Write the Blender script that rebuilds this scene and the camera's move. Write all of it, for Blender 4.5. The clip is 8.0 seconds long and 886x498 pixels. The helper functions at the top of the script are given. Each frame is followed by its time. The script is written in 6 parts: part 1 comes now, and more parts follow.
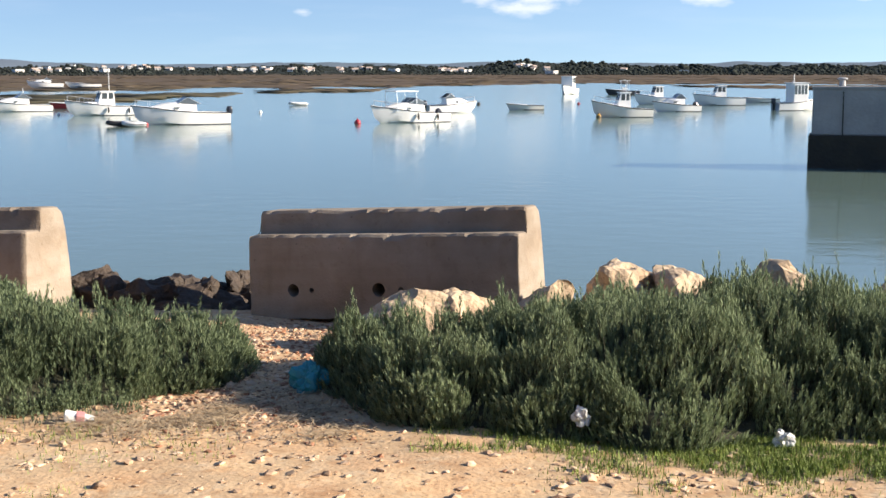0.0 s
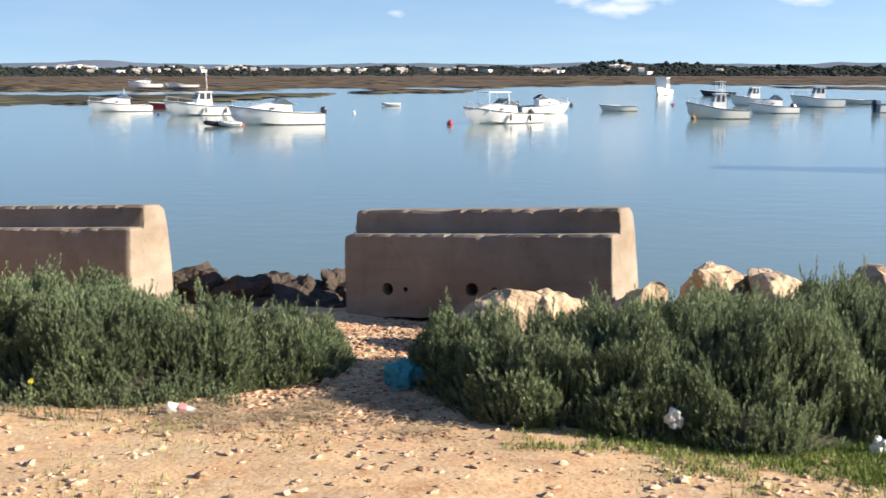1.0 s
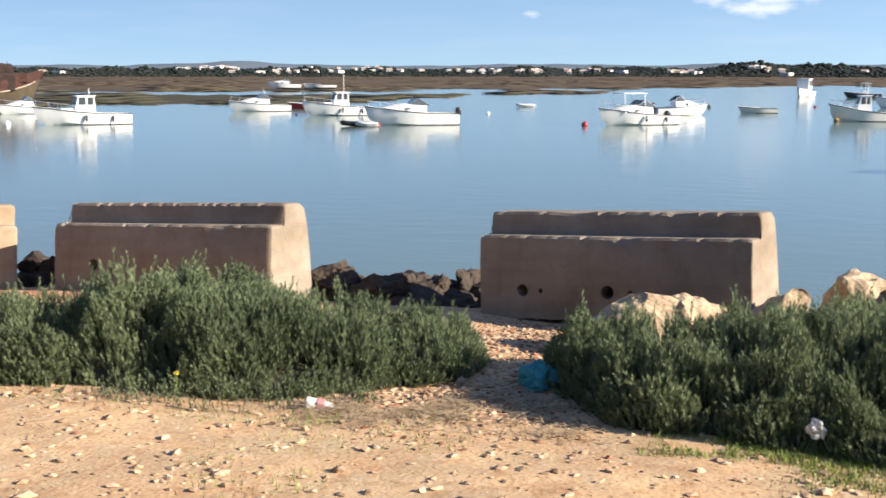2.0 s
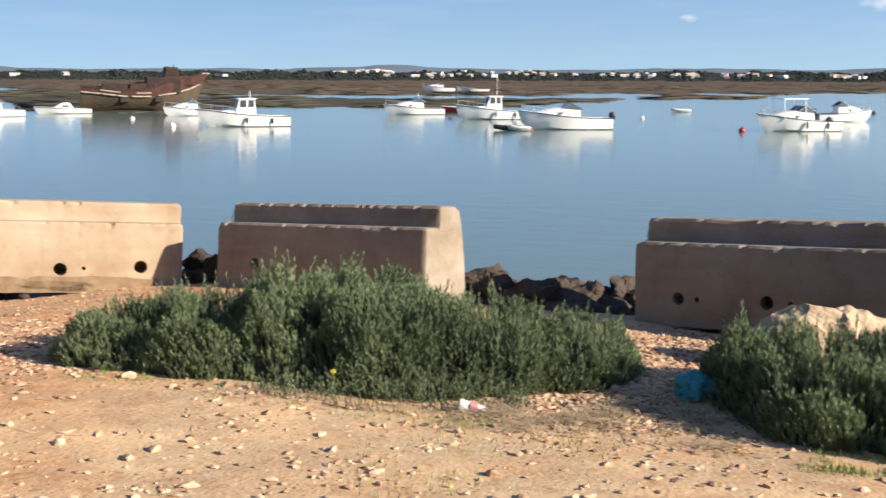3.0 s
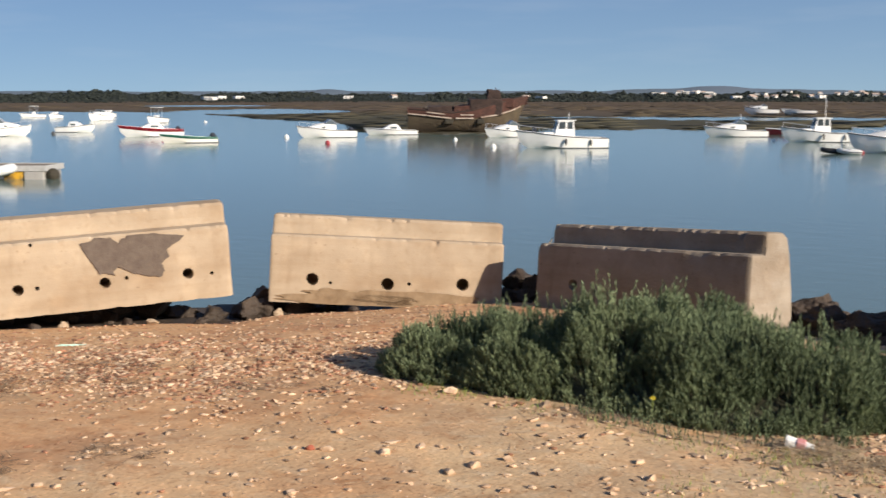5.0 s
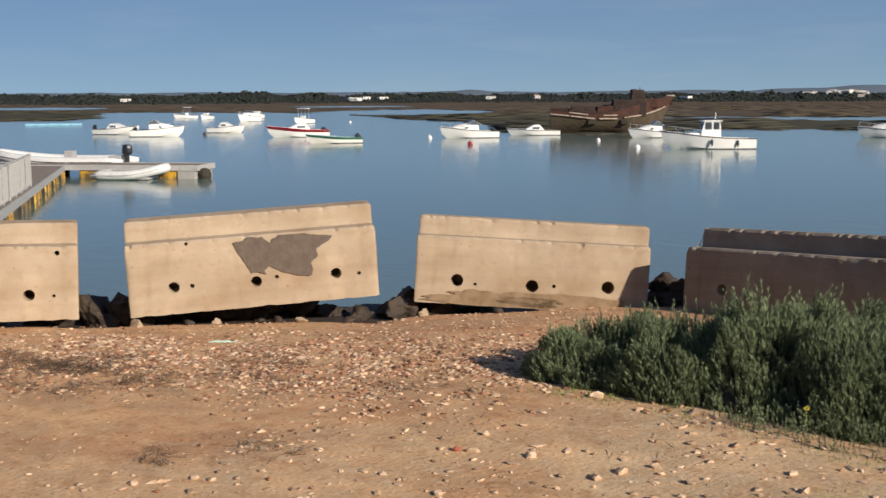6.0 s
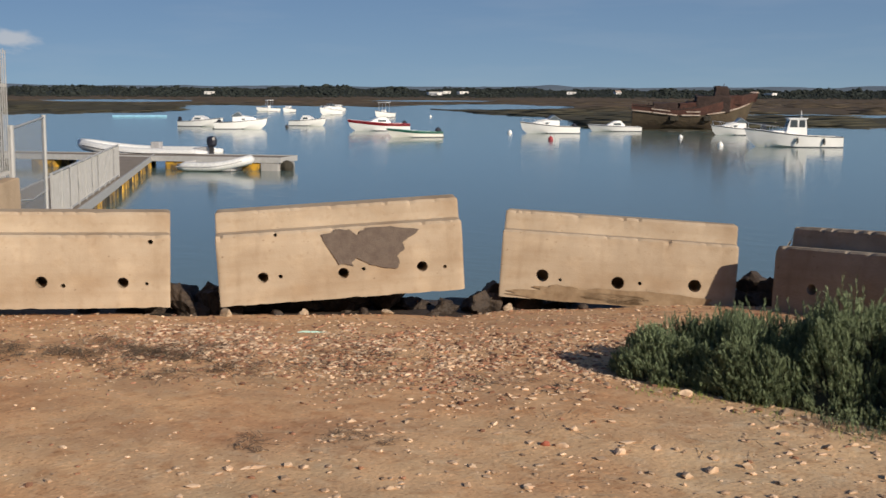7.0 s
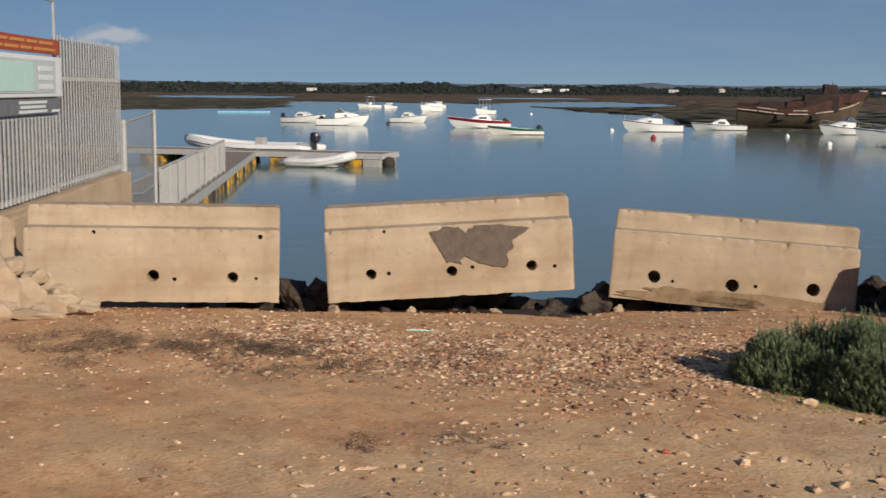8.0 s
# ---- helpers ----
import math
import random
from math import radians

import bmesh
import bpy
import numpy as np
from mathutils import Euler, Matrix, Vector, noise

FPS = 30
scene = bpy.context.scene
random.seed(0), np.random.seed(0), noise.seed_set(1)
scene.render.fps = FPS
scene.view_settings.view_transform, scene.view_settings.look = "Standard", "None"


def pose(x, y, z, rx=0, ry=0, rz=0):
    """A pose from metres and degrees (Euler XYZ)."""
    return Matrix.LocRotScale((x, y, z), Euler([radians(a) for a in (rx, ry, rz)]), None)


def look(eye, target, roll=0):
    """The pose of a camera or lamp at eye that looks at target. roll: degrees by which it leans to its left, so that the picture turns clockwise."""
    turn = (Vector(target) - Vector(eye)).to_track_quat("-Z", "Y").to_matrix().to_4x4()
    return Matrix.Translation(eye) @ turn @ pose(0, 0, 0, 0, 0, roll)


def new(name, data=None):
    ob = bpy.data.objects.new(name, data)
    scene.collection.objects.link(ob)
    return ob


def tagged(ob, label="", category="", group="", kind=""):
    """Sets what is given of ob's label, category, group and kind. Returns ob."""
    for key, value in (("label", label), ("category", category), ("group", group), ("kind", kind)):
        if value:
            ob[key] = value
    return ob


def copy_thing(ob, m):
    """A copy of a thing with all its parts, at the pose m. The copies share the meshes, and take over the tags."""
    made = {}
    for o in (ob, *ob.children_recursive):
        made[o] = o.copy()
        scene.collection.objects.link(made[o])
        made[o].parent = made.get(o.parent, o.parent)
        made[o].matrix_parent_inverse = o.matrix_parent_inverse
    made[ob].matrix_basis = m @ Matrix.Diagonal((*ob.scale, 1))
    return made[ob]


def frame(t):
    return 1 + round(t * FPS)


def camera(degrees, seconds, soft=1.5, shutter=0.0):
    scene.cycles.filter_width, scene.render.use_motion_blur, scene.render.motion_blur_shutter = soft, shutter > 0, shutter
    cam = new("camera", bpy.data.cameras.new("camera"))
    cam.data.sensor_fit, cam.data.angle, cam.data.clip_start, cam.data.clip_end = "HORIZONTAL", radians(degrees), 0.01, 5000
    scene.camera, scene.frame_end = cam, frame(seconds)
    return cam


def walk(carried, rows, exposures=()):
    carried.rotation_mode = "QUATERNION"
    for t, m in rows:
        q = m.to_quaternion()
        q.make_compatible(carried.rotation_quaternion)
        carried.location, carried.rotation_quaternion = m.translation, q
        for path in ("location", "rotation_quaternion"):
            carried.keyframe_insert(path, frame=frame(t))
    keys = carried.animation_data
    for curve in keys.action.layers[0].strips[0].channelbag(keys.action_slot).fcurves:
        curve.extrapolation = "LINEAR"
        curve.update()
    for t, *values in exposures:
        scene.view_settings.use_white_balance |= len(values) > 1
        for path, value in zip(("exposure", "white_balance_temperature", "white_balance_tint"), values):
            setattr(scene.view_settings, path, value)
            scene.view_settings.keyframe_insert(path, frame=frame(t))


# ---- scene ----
# ---- camera and walk ----
cam = camera(39.68, 8.0, soft=1.5, shutter=0.35)
PATH = [
    (0.0, pose(0.000, 0.000, 1.700, 81.70, 0.04, 0.00)),
    (0.5, pose(-0.009, -0.050, 1.707, 81.75, -0.11, 1.52)),
    (1.0, pose(-0.018, -0.067, 1.706, 81.74, 0.02, 4.27)),
    (1.5, pose(-0.029, -0.083, 1.708, 81.69, 0.04, 7.20)),
    (1.7, pose(-0.035, -0.084, 1.709, 81.72, 0.01, 8.53)),
    (2.8, pose(-0.069, -0.095, 1.714, 81.91, -0.16, 15.97)),
    (3.0, pose(-0.075, -0.097, 1.714, 81.95, -0.19, 17.55)),
    (3.5, pose(-0.087, -0.085, 1.712, 82.32, -0.20, 20.92)),
    (4.0, pose(-0.110, -0.075, 1.708, 82.75, -0.25, 24.73)),
    (4.5, pose(-0.118, -0.064, 1.706, 82.94, 0.00, 28.39)),
    (4.7, pose(-0.124, -0.068, 1.710, 82.94, 0.03, 29.90)),
    (5.8, pose(-0.157, -0.094, 1.726, 82.97, 0.21, 37.80)),
    (6.0, pose(-0.163, -0.099, 1.730, 82.97, 0.25, 38.81)),
    (6.5, pose(-0.168, -0.140, 1.731, 82.86, -0.06, 40.49)),
    (7.0, pose(-0.198, -0.170, 1.730, 82.73, -0.22, 42.51)),
    (7.5, pose(-0.260, -0.165, 1.729, 82.67, -0.18, 44.51)),
    (8.0, pose(-0.364, -0.137, 1.720, 82.58, -0.45, 47.14)),
]
walk(cam, PATH, exposures=[(0.0, 1.18), (1.5, 1.2), (3.0, 1.0), (4.5, 0.70), (5.8, 0.30), (6.5, 0.18), (8.0, -0.04)])

# ---- sky and sun ----
SUN_AZ, SUN_EL = radians(-7), radians(22)
sun_way = Vector((math.cos(SUN_AZ) * math.cos(SUN_EL), math.sin(SUN_AZ) * math.cos(SUN_EL), math.sin(SUN_EL)))


def build_sky():
    world = bpy.data.worlds.new("sky")
    scene.world = world
    world.use_nodes = True
    nt = world.node_tree
    nt.nodes.clear()
    out = nt.nodes.new("ShaderNodeOutputWorld")
    bg = nt.nodes.new("ShaderNodeBackground")
    bg.inputs["Strength"].default_value = 0.062
    sky = nt.nodes.new("ShaderNodeTexSky")
    sky.sky_type = 'NISHITA'
    sky.sun_disc = False
    sky.sun_elevation = SUN_EL
    sky.sun_rotation = math.pi / 2 - SUN_AZ
    sky.air_density, sky.dust_density, sky.ozone_density = 1.0, 0.0, 3.0
    co = nt.nodes.new("ShaderNodeTexCoord")
    lift = nt.nodes.new("ShaderNodeVectorMath")
    lift.operation = 'ADD'
    lift.inputs[1].default_value = (0, 0, 0.10)
    nt.links.new(co.outputs["Generated"], lift.inputs[0])
    unit = nt.nodes.new("ShaderNodeVectorMath")
    unit.operation = 'NORMALIZE'
    nt.links.new(lift.outputs[0], unit.inputs[0])
    nt.links.new(unit.outputs[0], sky.inputs["Vector"])
    # small fair-weather clouds low over the land
    total = None
    for az, el, size in ((-3.7, 3.15, 0.062), (-12.0, 3.15, 0.028), (-19.0, 3.3, 0.030), (62.0, 2.15, 0.046), (6.3, 2.6, 0.016), (67.0, 1.9, 0.03)):
        a, e = radians(az), radians(el)
        way = Vector((-math.sin(a) * math.cos(e), math.cos(a) * math.cos(e), math.sin(e)))
        sub = nt.nodes.new("ShaderNodeVectorMath")
        sub.operation = 'SUBTRACT'
        nt.links.new(co.outputs["Generated"], sub.inputs[0])
        sub.inputs[1].default_value = way
        flat = nt.nodes.new("ShaderNodeVectorMath")
        flat.operation = 'MULTIPLY'
        nt.links.new(sub.outputs[0], flat.inputs[0])
        flat.inputs[1].default_value = (1, 1, 3.0)
        ln = nt.nodes.new("ShaderNodeVectorMath")
        ln.operation = 'LENGTH'
        nt.links.new(flat.outputs[0], ln.inputs[0])
        mr = nt.nodes.new("ShaderNodeMapRange")
        mr.inputs["From Min"].default_value, mr.inputs["From Max"].default_value = size * 1.4, 0.0
        nt.links.new(ln.outputs["Value"], mr.inputs["Value"])
        if total is None:
            total = mr.outputs[0]
        else:
            mx = nt.nodes.new("ShaderNodeMath")
            mx.operation = 'MAXIMUM'
            nt.links.new(total, mx.inputs[0])
            nt.links.new(mr.outputs[0], mx.inputs[1])
            total = mx.outputs[0]
    st = nt.nodes.new("ShaderNodeMapping")
    st.inputs["Scale"].default_value = (1, 1, 2.6)
    nt.links.new(co.outputs["Generated"], st.inputs["Vector"])
    nz = nt.nodes.new("ShaderNodeTexNoise")
    nz.inputs["Scale"].default_value, nz.inputs["Detail"].default_value = 38, 5
    nt.links.new(st.outputs[0], nz.inputs["Vector"])
    mul = nt.nodes.new("ShaderNodeMath")
    mul.operation = 'MULTIPLY'
    nt.links.new(total, mul.inputs[0])
    nt.links.new(nz.outputs["Fac"], mul.inputs[1])
    rmp = nt.nodes.new("ShaderNodeMapRange")
    rmp.inputs["From Min"].default_value, rmp.inputs["From Max"].default_value = 0.26, 0.45
    rmp.inputs["To Max"].default_value = 0.72
    nt.links.new(mul.outputs[0], rmp.inputs["Value"])
    # thin wisps
    nz2 = nt.nodes.new("ShaderNodeTexNoise")
    nz2.inputs["Scale"].default_value, nz2.inputs["Detail"].default_value = 9, 6
    st2 = nt.nodes.new("ShaderNodeMapping")
    st2.inputs["Scale"].default_value = (1, 1, 7)
    nt.links.new(co.outputs["Generated"], st2.inputs["Vector"])
    nt.links.new(st2.outputs[0], nz2.inputs["Vector"])
    wsp = nt.nodes.new("ShaderNodeMapRange")
    wsp.inputs["From Min"].default_value, wsp.inputs["From Max"].default_value = 0.5, 0.85
    wsp.inputs["To Max"].default_value = 0.10
    nt.links.new(nz2.outputs["Fac"], wsp.inputs["Value"])
    mx = nt.nodes.new("ShaderNodeMath")
    mx.operation = 'MAXIMUM'
    nt.links.new(rmp.outputs[0], mx.inputs[0])
    nt.links.new(wsp.outputs[0], mx.inputs[1])
    mix = nt.nodes.new("ShaderNodeMix")
    mix.data_type = 'RGBA'
    mix.inputs["B"].default_value = (8.0, 8.2, 8.6, 1)
    nt.links.new(mx.outputs[0], mix.inputs["Factor"])
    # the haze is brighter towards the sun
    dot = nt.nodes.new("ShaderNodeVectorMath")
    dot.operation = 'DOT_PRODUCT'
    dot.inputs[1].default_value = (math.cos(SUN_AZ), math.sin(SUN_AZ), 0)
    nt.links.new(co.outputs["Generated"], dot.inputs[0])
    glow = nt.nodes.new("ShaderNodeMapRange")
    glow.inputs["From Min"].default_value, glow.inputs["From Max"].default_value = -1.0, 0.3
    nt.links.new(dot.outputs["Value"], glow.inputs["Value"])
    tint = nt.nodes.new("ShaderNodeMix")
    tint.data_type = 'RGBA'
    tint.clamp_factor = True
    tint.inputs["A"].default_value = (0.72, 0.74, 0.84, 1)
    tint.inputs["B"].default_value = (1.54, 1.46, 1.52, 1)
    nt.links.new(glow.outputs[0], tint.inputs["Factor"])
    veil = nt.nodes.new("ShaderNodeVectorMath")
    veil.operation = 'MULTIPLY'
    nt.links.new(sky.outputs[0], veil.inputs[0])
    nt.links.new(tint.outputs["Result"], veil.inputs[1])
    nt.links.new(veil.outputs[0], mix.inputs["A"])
    nt.links.new(mix.outputs["Result"], bg.inputs["Color"])
    nt.links.new(bg.outputs[0], out.inputs[0])


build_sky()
sun = new("sun", bpy.data.lights.new("sun", 'SUN'))
sun.data.energy, sun.data.angle, sun.data.color = 5.0, radians(0.6), (1.0, 0.86, 0.68)
sun.matrix_world = look(sun_way * 50, (0, 0, 0))

# ---- materials ----


def mat(name, col, col2=None, rough=0.8, metal=0.0, scale=6.0, bump=0.0, bscale=60.0, spec=0.5, third=None, rand=0.0, coords="Object", lo=0.35, hi=0.65):
    """Two colours mixed by coarse noise, a third by fine noise, with relief."""
    m = bpy.data.materials.new(name)
    m.use_nodes = True
    nt = m.node_tree
    b = nt.nodes["Principled BSDF"]
    b.inputs["Roughness"].default_value, b.inputs["Metallic"].default_value = rough, metal
    b.inputs["Specular IOR Level"].default_value = spec
    b.inputs["Base Color"].default_value = (*col, 1)
    co = nt.nodes.new("ShaderNodeTexCoord")

    def noise_fac(sc, det, a, z):
        n = nt.nodes.new("ShaderNodeTexNoise")
        n.inputs["Scale"].default_value, n.inputs["Detail"].default_value = sc, det
        n.inputs["Roughness"].default_value = 0.62
        nt.links.new(co.outputs[coords], n.inputs["Vector"])
        r = nt.nodes.new("ShaderNodeMapRange")
        r.inputs["From Min"].default_value, r.inputs["From Max"].default_value = a, z
        nt.links.new(n.outputs["Fac"], r.inputs["Value"])
        return r.outputs[0]

    def blend(fac, a, bcol):
        x = nt.nodes.new("ShaderNodeMix")
        x.data_type = 'RGBA'
        nt.links.new(fac, x.inputs["Factor"])
        if isinstance(a, tuple):
            x.inputs["A"].default_value = (*a, 1)
        else:
            nt.links.new(a, x.inputs["A"])
        x.inputs["B"].default_value = (*bcol, 1)
        return x.outputs["Result"]
    cur = col
    if col2:
        cur = blend(noise_fac(scale, 6, lo, hi), cur, col2)
    if third:
        cur = blend(noise_fac(scale * 9, 4, 0.52, 0.72), cur, third)
    if rand:
        oi = nt.nodes.new("ShaderNodeObjectInfo")
        geo = nt.nodes.new("ShaderNodeNewGeometry")
        ad = nt.nodes.new("ShaderNodeMath")
        ad.operation = 'ADD'
        nt.links.new(oi.outputs["Random"], ad.inputs[0])
        nt.links.new(geo.outputs["Random Per Island"], ad.inputs[1])
        fr = nt.nodes.new("ShaderNodeMath")
        fr.operation = 'FRACT'
        nt.links.new(ad.outputs[0], fr.inputs[0])
        mr = nt.nodes.new("ShaderNodeMapRange")
        mr.inputs["To Min"].default_value, mr.inputs["To Max"].default_value = 1 - rand, 1 + rand
        nt.links.new(fr.outputs[0], mr.inputs["Value"])
        hsv = nt.nodes.new("ShaderNodeHueSaturation")
        nt.links.new(mr.outputs[0], hsv.inputs["Value"])
        if isinstance(cur, tuple):
            hsv.inputs["Color"].default_value = (*cur, 1)
        else:
            nt.links.new(cur, hsv.inputs["Color"])
        cur = hsv.outputs[0]
    if not isinstance(cur, tuple):
        nt.links.new(cur, b.inputs["Base Color"])
    if bump:
        n = nt.nodes.new("ShaderNodeTexNoise")
        n.inputs["Scale"].default_value, n.inputs["Detail"].default_value = bscale, 6
        nt.links.new(co.outputs[coords], n.inputs["Vector"])
        bp = nt.nodes.new("ShaderNodeBump")
        bp.inputs["Strength"].default_value, bp.inputs["Distance"].default_value = bump, 0.6 / bscale
        nt.links.new(n.outputs["Fac"], bp.inputs["Height"])
        nt.links.new(bp.outputs[0], b.inputs["Normal"])
    return m


SAND = mat("sandy_ground", (0.58, 0.43, 0.265), (0.475, 0.315, 0.19), 0.95, scale=0.9, bump=0.38, bscale=38, third=(0.56, 0.44, 0.30), spec=0.2)


def redden(m):
    """Redder trodden earth away from the shrubs, with an uneven border."""
    nt = m.node_tree
    b = nt.nodes["Principled BSDF"]
    old = b.inputs["Base Color"].links[0].from_socket
    co = nt.nodes.new("ShaderNodeTexCoord")
    sep = nt.nodes.new("ShaderNodeSeparateXYZ")
    nt.links.new(co.outputs["Object"], sep.inputs[0])
    n = nt.nodes.new("ShaderNodeTexNoise")
    n.inputs["Scale"].default_value, n.inputs["Detail"].default_value = 0.55, 7
    nt.links.new(co.outputs["Object"], n.inputs["Vector"])
    ml = nt.nodes.new("ShaderNodeMath")
    ml.operation = 'MULTIPLY_ADD'
    ml.inputs[1].default_value = 9.0
    nt.links.new(n.outputs["Fac"], ml.inputs[0])
    nt.links.new(sep.outputs["X"], ml.inputs[2])
    r = nt.nodes.new("ShaderNodeMapRange")
    r.inputs["From Min"].default_value, r.inputs["From Max"].default_value = 1.6, -0.6
    r.inputs["To Max"].default_value = 0.68
    nt.links.new(ml.outputs[0], r.inputs["Value"])
    x = nt.nodes.new("ShaderNodeMix")
    x.data_type = 'RGBA'
    x.blend_type = 'MULTIPLY'
    nt.links.new(r.outputs[0], x.inputs["Factor"])
    nt.links.new(old, x.inputs["A"])
    x.inputs["B"].default_value = (1.0, 0.82, 0.71, 1)
    nt.links.new(x.outputs["Result"], b.inputs["Base Color"])


redden(SAND)
MARSH = mat("salt_marsh", (0.120, 0.088, 0.062), (0.092, 0.072, 0.050), 0.95, scale=0.022, spec=0.1)
MARSHPLANT = mat("marsh_plants", (0.110, 0.084, 0.058), (0.090, 0.072, 0.048), 0.95, scale=0.03, rand=0.12, spec=0.1)


def fringe(m):
    """Olive glasswort on the flats nearer the water, brown further inland."""
    nt = m.node_tree
    b = nt.nodes["Principled BSDF"]
    old = b.inputs["Base Color"].links[0].from_socket
    co = nt.nodes.new("ShaderNodeTexCoord")
    sep = nt.nodes.new("ShaderNodeSeparateXYZ")
    nt.links.new(co.outputs["Object"], sep.inputs[0])
    n = nt.nodes.new("ShaderNodeTexNoise")
    n.inputs["Scale"].default_value, n.inputs["Detail"].default_value = 0.02, 4
    nt.links.new(co.outputs["Object"], n.inputs["Vector"])
    ad = nt.nodes.new("ShaderNodeMath")
    ad.operation = 'MULTIPLY_ADD'
    ad.inputs[1].default_value = 110.0
    nt.links.new(n.outputs["Fac"], ad.inputs[0])
    nt.links.new(sep.outputs["Y"], ad.inputs[2])
    r = nt.nodes.new("ShaderNodeMapRange")
    r.inputs["From Min"].default_value, r.inputs["From Max"].default_value = 275.0, 215.0
    r.inputs["To Max"].default_value = 0.85
    nt.links.new(ad.outputs[0], r.inputs["Value"])
    x = nt.nodes.new("ShaderNodeMix")
    x.data_type = 'RGBA'
    nt.links.new(r.outputs[0], x.inputs["Factor"])
    nt.links.new(old, x.inputs["A"])
    x.inputs["B"].default_value = (0.064, 0.062, 0.042, 1)
    nt.links.new(x.outputs["Result"], b.inputs["Base Color"])


fringe(MARSH)
fringe(MARSHPLANT)
BED = mat("sea_bed_mud", (0.12, 0.11, 0.08), (0.08, 0.08, 0.06), 0.8, scale=0.5)
CONCRETE = mat("pale_concrete", (0.455, 0.370, 0.280), (0.385, 0.305, 0.224), 0.95, scale=1.6, bump=0.25, bscale=70, spec=0.15)


CAST = (((0.25, 1, 5), 2.0, 0.42, 0.68, 0.6, (0.84, 0.79, 0.73)), ((1, 1, 1.3), 2.3, 0.50, 0.70, 0.6, (0.80, 0.73, 0.66)), ((6, 1, 0.7), 1.6, 0.60, 0.78, 0.25, (0.62, 0.55, 0.47)), ((1, 1, 1), 30.0, 0.68, 0.73, 0.7, (0.45, 0.38, 0.32)), ((1, 1, 1), 5.0, 0.50, 0.66, 0.7, (1.13, 1.12, 1.10)), ((1, 1, 1), 14.0, 0.56, 0.70, 0.4, (0.78, 0.72, 0.66)))
TRODDEN = (((1, 1.5, 1), 1.3, 0.50, 0.66, 0.45, (0.80, 0.67, 0.60)), ((1, 1, 1), 3.2, 0.42, 0.60, 0.8, (1.24, 1.20, 1.15)), ((1, 1, 1), 9.0, 0.53, 0.66, 0.6, (0.76, 0.64, 0.55)), ((1, 1, 1), 42.0, 0.60, 0.68, 0.7, (0.56, 0.46, 0.39)), ((1, 1, 1), 27.0, 0.58, 0.66, 0.7, (1.28, 1.24, 1.2)))


def cast_marks(m, layers=CAST):
    """Layers of marks: casting bands, downward stains, pits, crumbs and damp patches."""
    nt = m.node_tree
    b = nt.nodes["Principled BSDF"]
    cur = b.inputs["Base Color"].links[0].from_socket
    co = nt.nodes.new("ShaderNodeTexCoord")
    for sc, scale, lo, hi, amount, col in layers:
        mp = nt.nodes.new("ShaderNodeMapping")
        mp.inputs["Scale"].default_value = sc
        nt.links.new(co.outputs["Object"], mp.inputs["Vector"])
        n = nt.nodes.new("ShaderNodeTexNoise")
        n.inputs["Scale"].default_value, n.inputs["Detail"].default_value = scale, 5
        nt.links.new(mp.outputs[0], n.inputs["Vector"])
        r = nt.nodes.new("ShaderNodeMapRange")
        r.inputs["From Min"].default_value, r.inputs["From Max"].default_value = lo, hi
        r.inputs["To Max"].default_value = amount
        nt.links.new(n.outputs["Fac"], r.inputs["Value"])
        x = nt.nodes.new("ShaderNodeMix")
        x.data_type = 'RGBA'
        x.blend_type = 'MULTIPLY'
        x.clamp_result = False
        nt.links.new(r.outputs[0], x.inputs["Factor"])
        nt.links.new(cur, x.inputs["A"])
        x.inputs["B"].default_value = (*col, 1)
        cur = x.outputs["Result"]
    nt.links.new(cur, b.inputs["Base Color"])


cast_marks(CONCRETE)
cast_marks(SAND, TRODDEN)
# darker concrete copy, holding the front-side shade of two blocks in its colour
SHADECONCRETE = mat("weathered_concrete_shade_toned", (0.325, 0.282, 0.235), (0.25, 0.212, 0.172), 0.95, scale=2.0, bump=0.45, bscale=50, spec=0.12)
cast_marks(SHADECONCRETE)
PATCH = mat("grey_mortar", (0.105, 0.08, 0.068), (0.145, 0.115, 0.095), 0.95, scale=12, bump=0.5, bscale=70)
DAMP = mat("damp_stain", (0.20, 0.135, 0.08), (0.30, 0.22, 0.14), 0.9, scale=9, bump=0.3, bscale=60)
ROCK = mat("tan_rock", (0.52, 0.41, 0.29), (0.37, 0.27, 0.18), 0.92, scale=5, bump=0.8, bscale=22, third=(0.30, 0.21, 0.13))
# wet rock brown, taken darker for the shadow among the blocks
DARKROCK = mat("wet_brown_rock_shade_toned", (0.055, 0.038, 0.027), (0.030, 0.022, 0.018), 0.75, scale=6, bump=0.9, bscale=22, third=(0.075, 0.052, 0.036))
PEBBLE = mat("pebbles", (0.55, 0.41, 0.29), (0.44, 0.30, 0.20), 0.95, scale=7, rand=0.42, spec=0.15, lo=0.45, hi=0.58)
CHIP = mat("reddish_stone_chips", (0.38, 0.20, 0.125), (0.24, 0.125, 0.08), 0.95, scale=7, rand=0.4, spec=0.15)
LEAF = mat("grey_green_leaf", (0.225, 0.280, 0.160), (0.105, 0.142, 0.080), 0.75, scale=1.7, rand=0.3, spec=0.2)


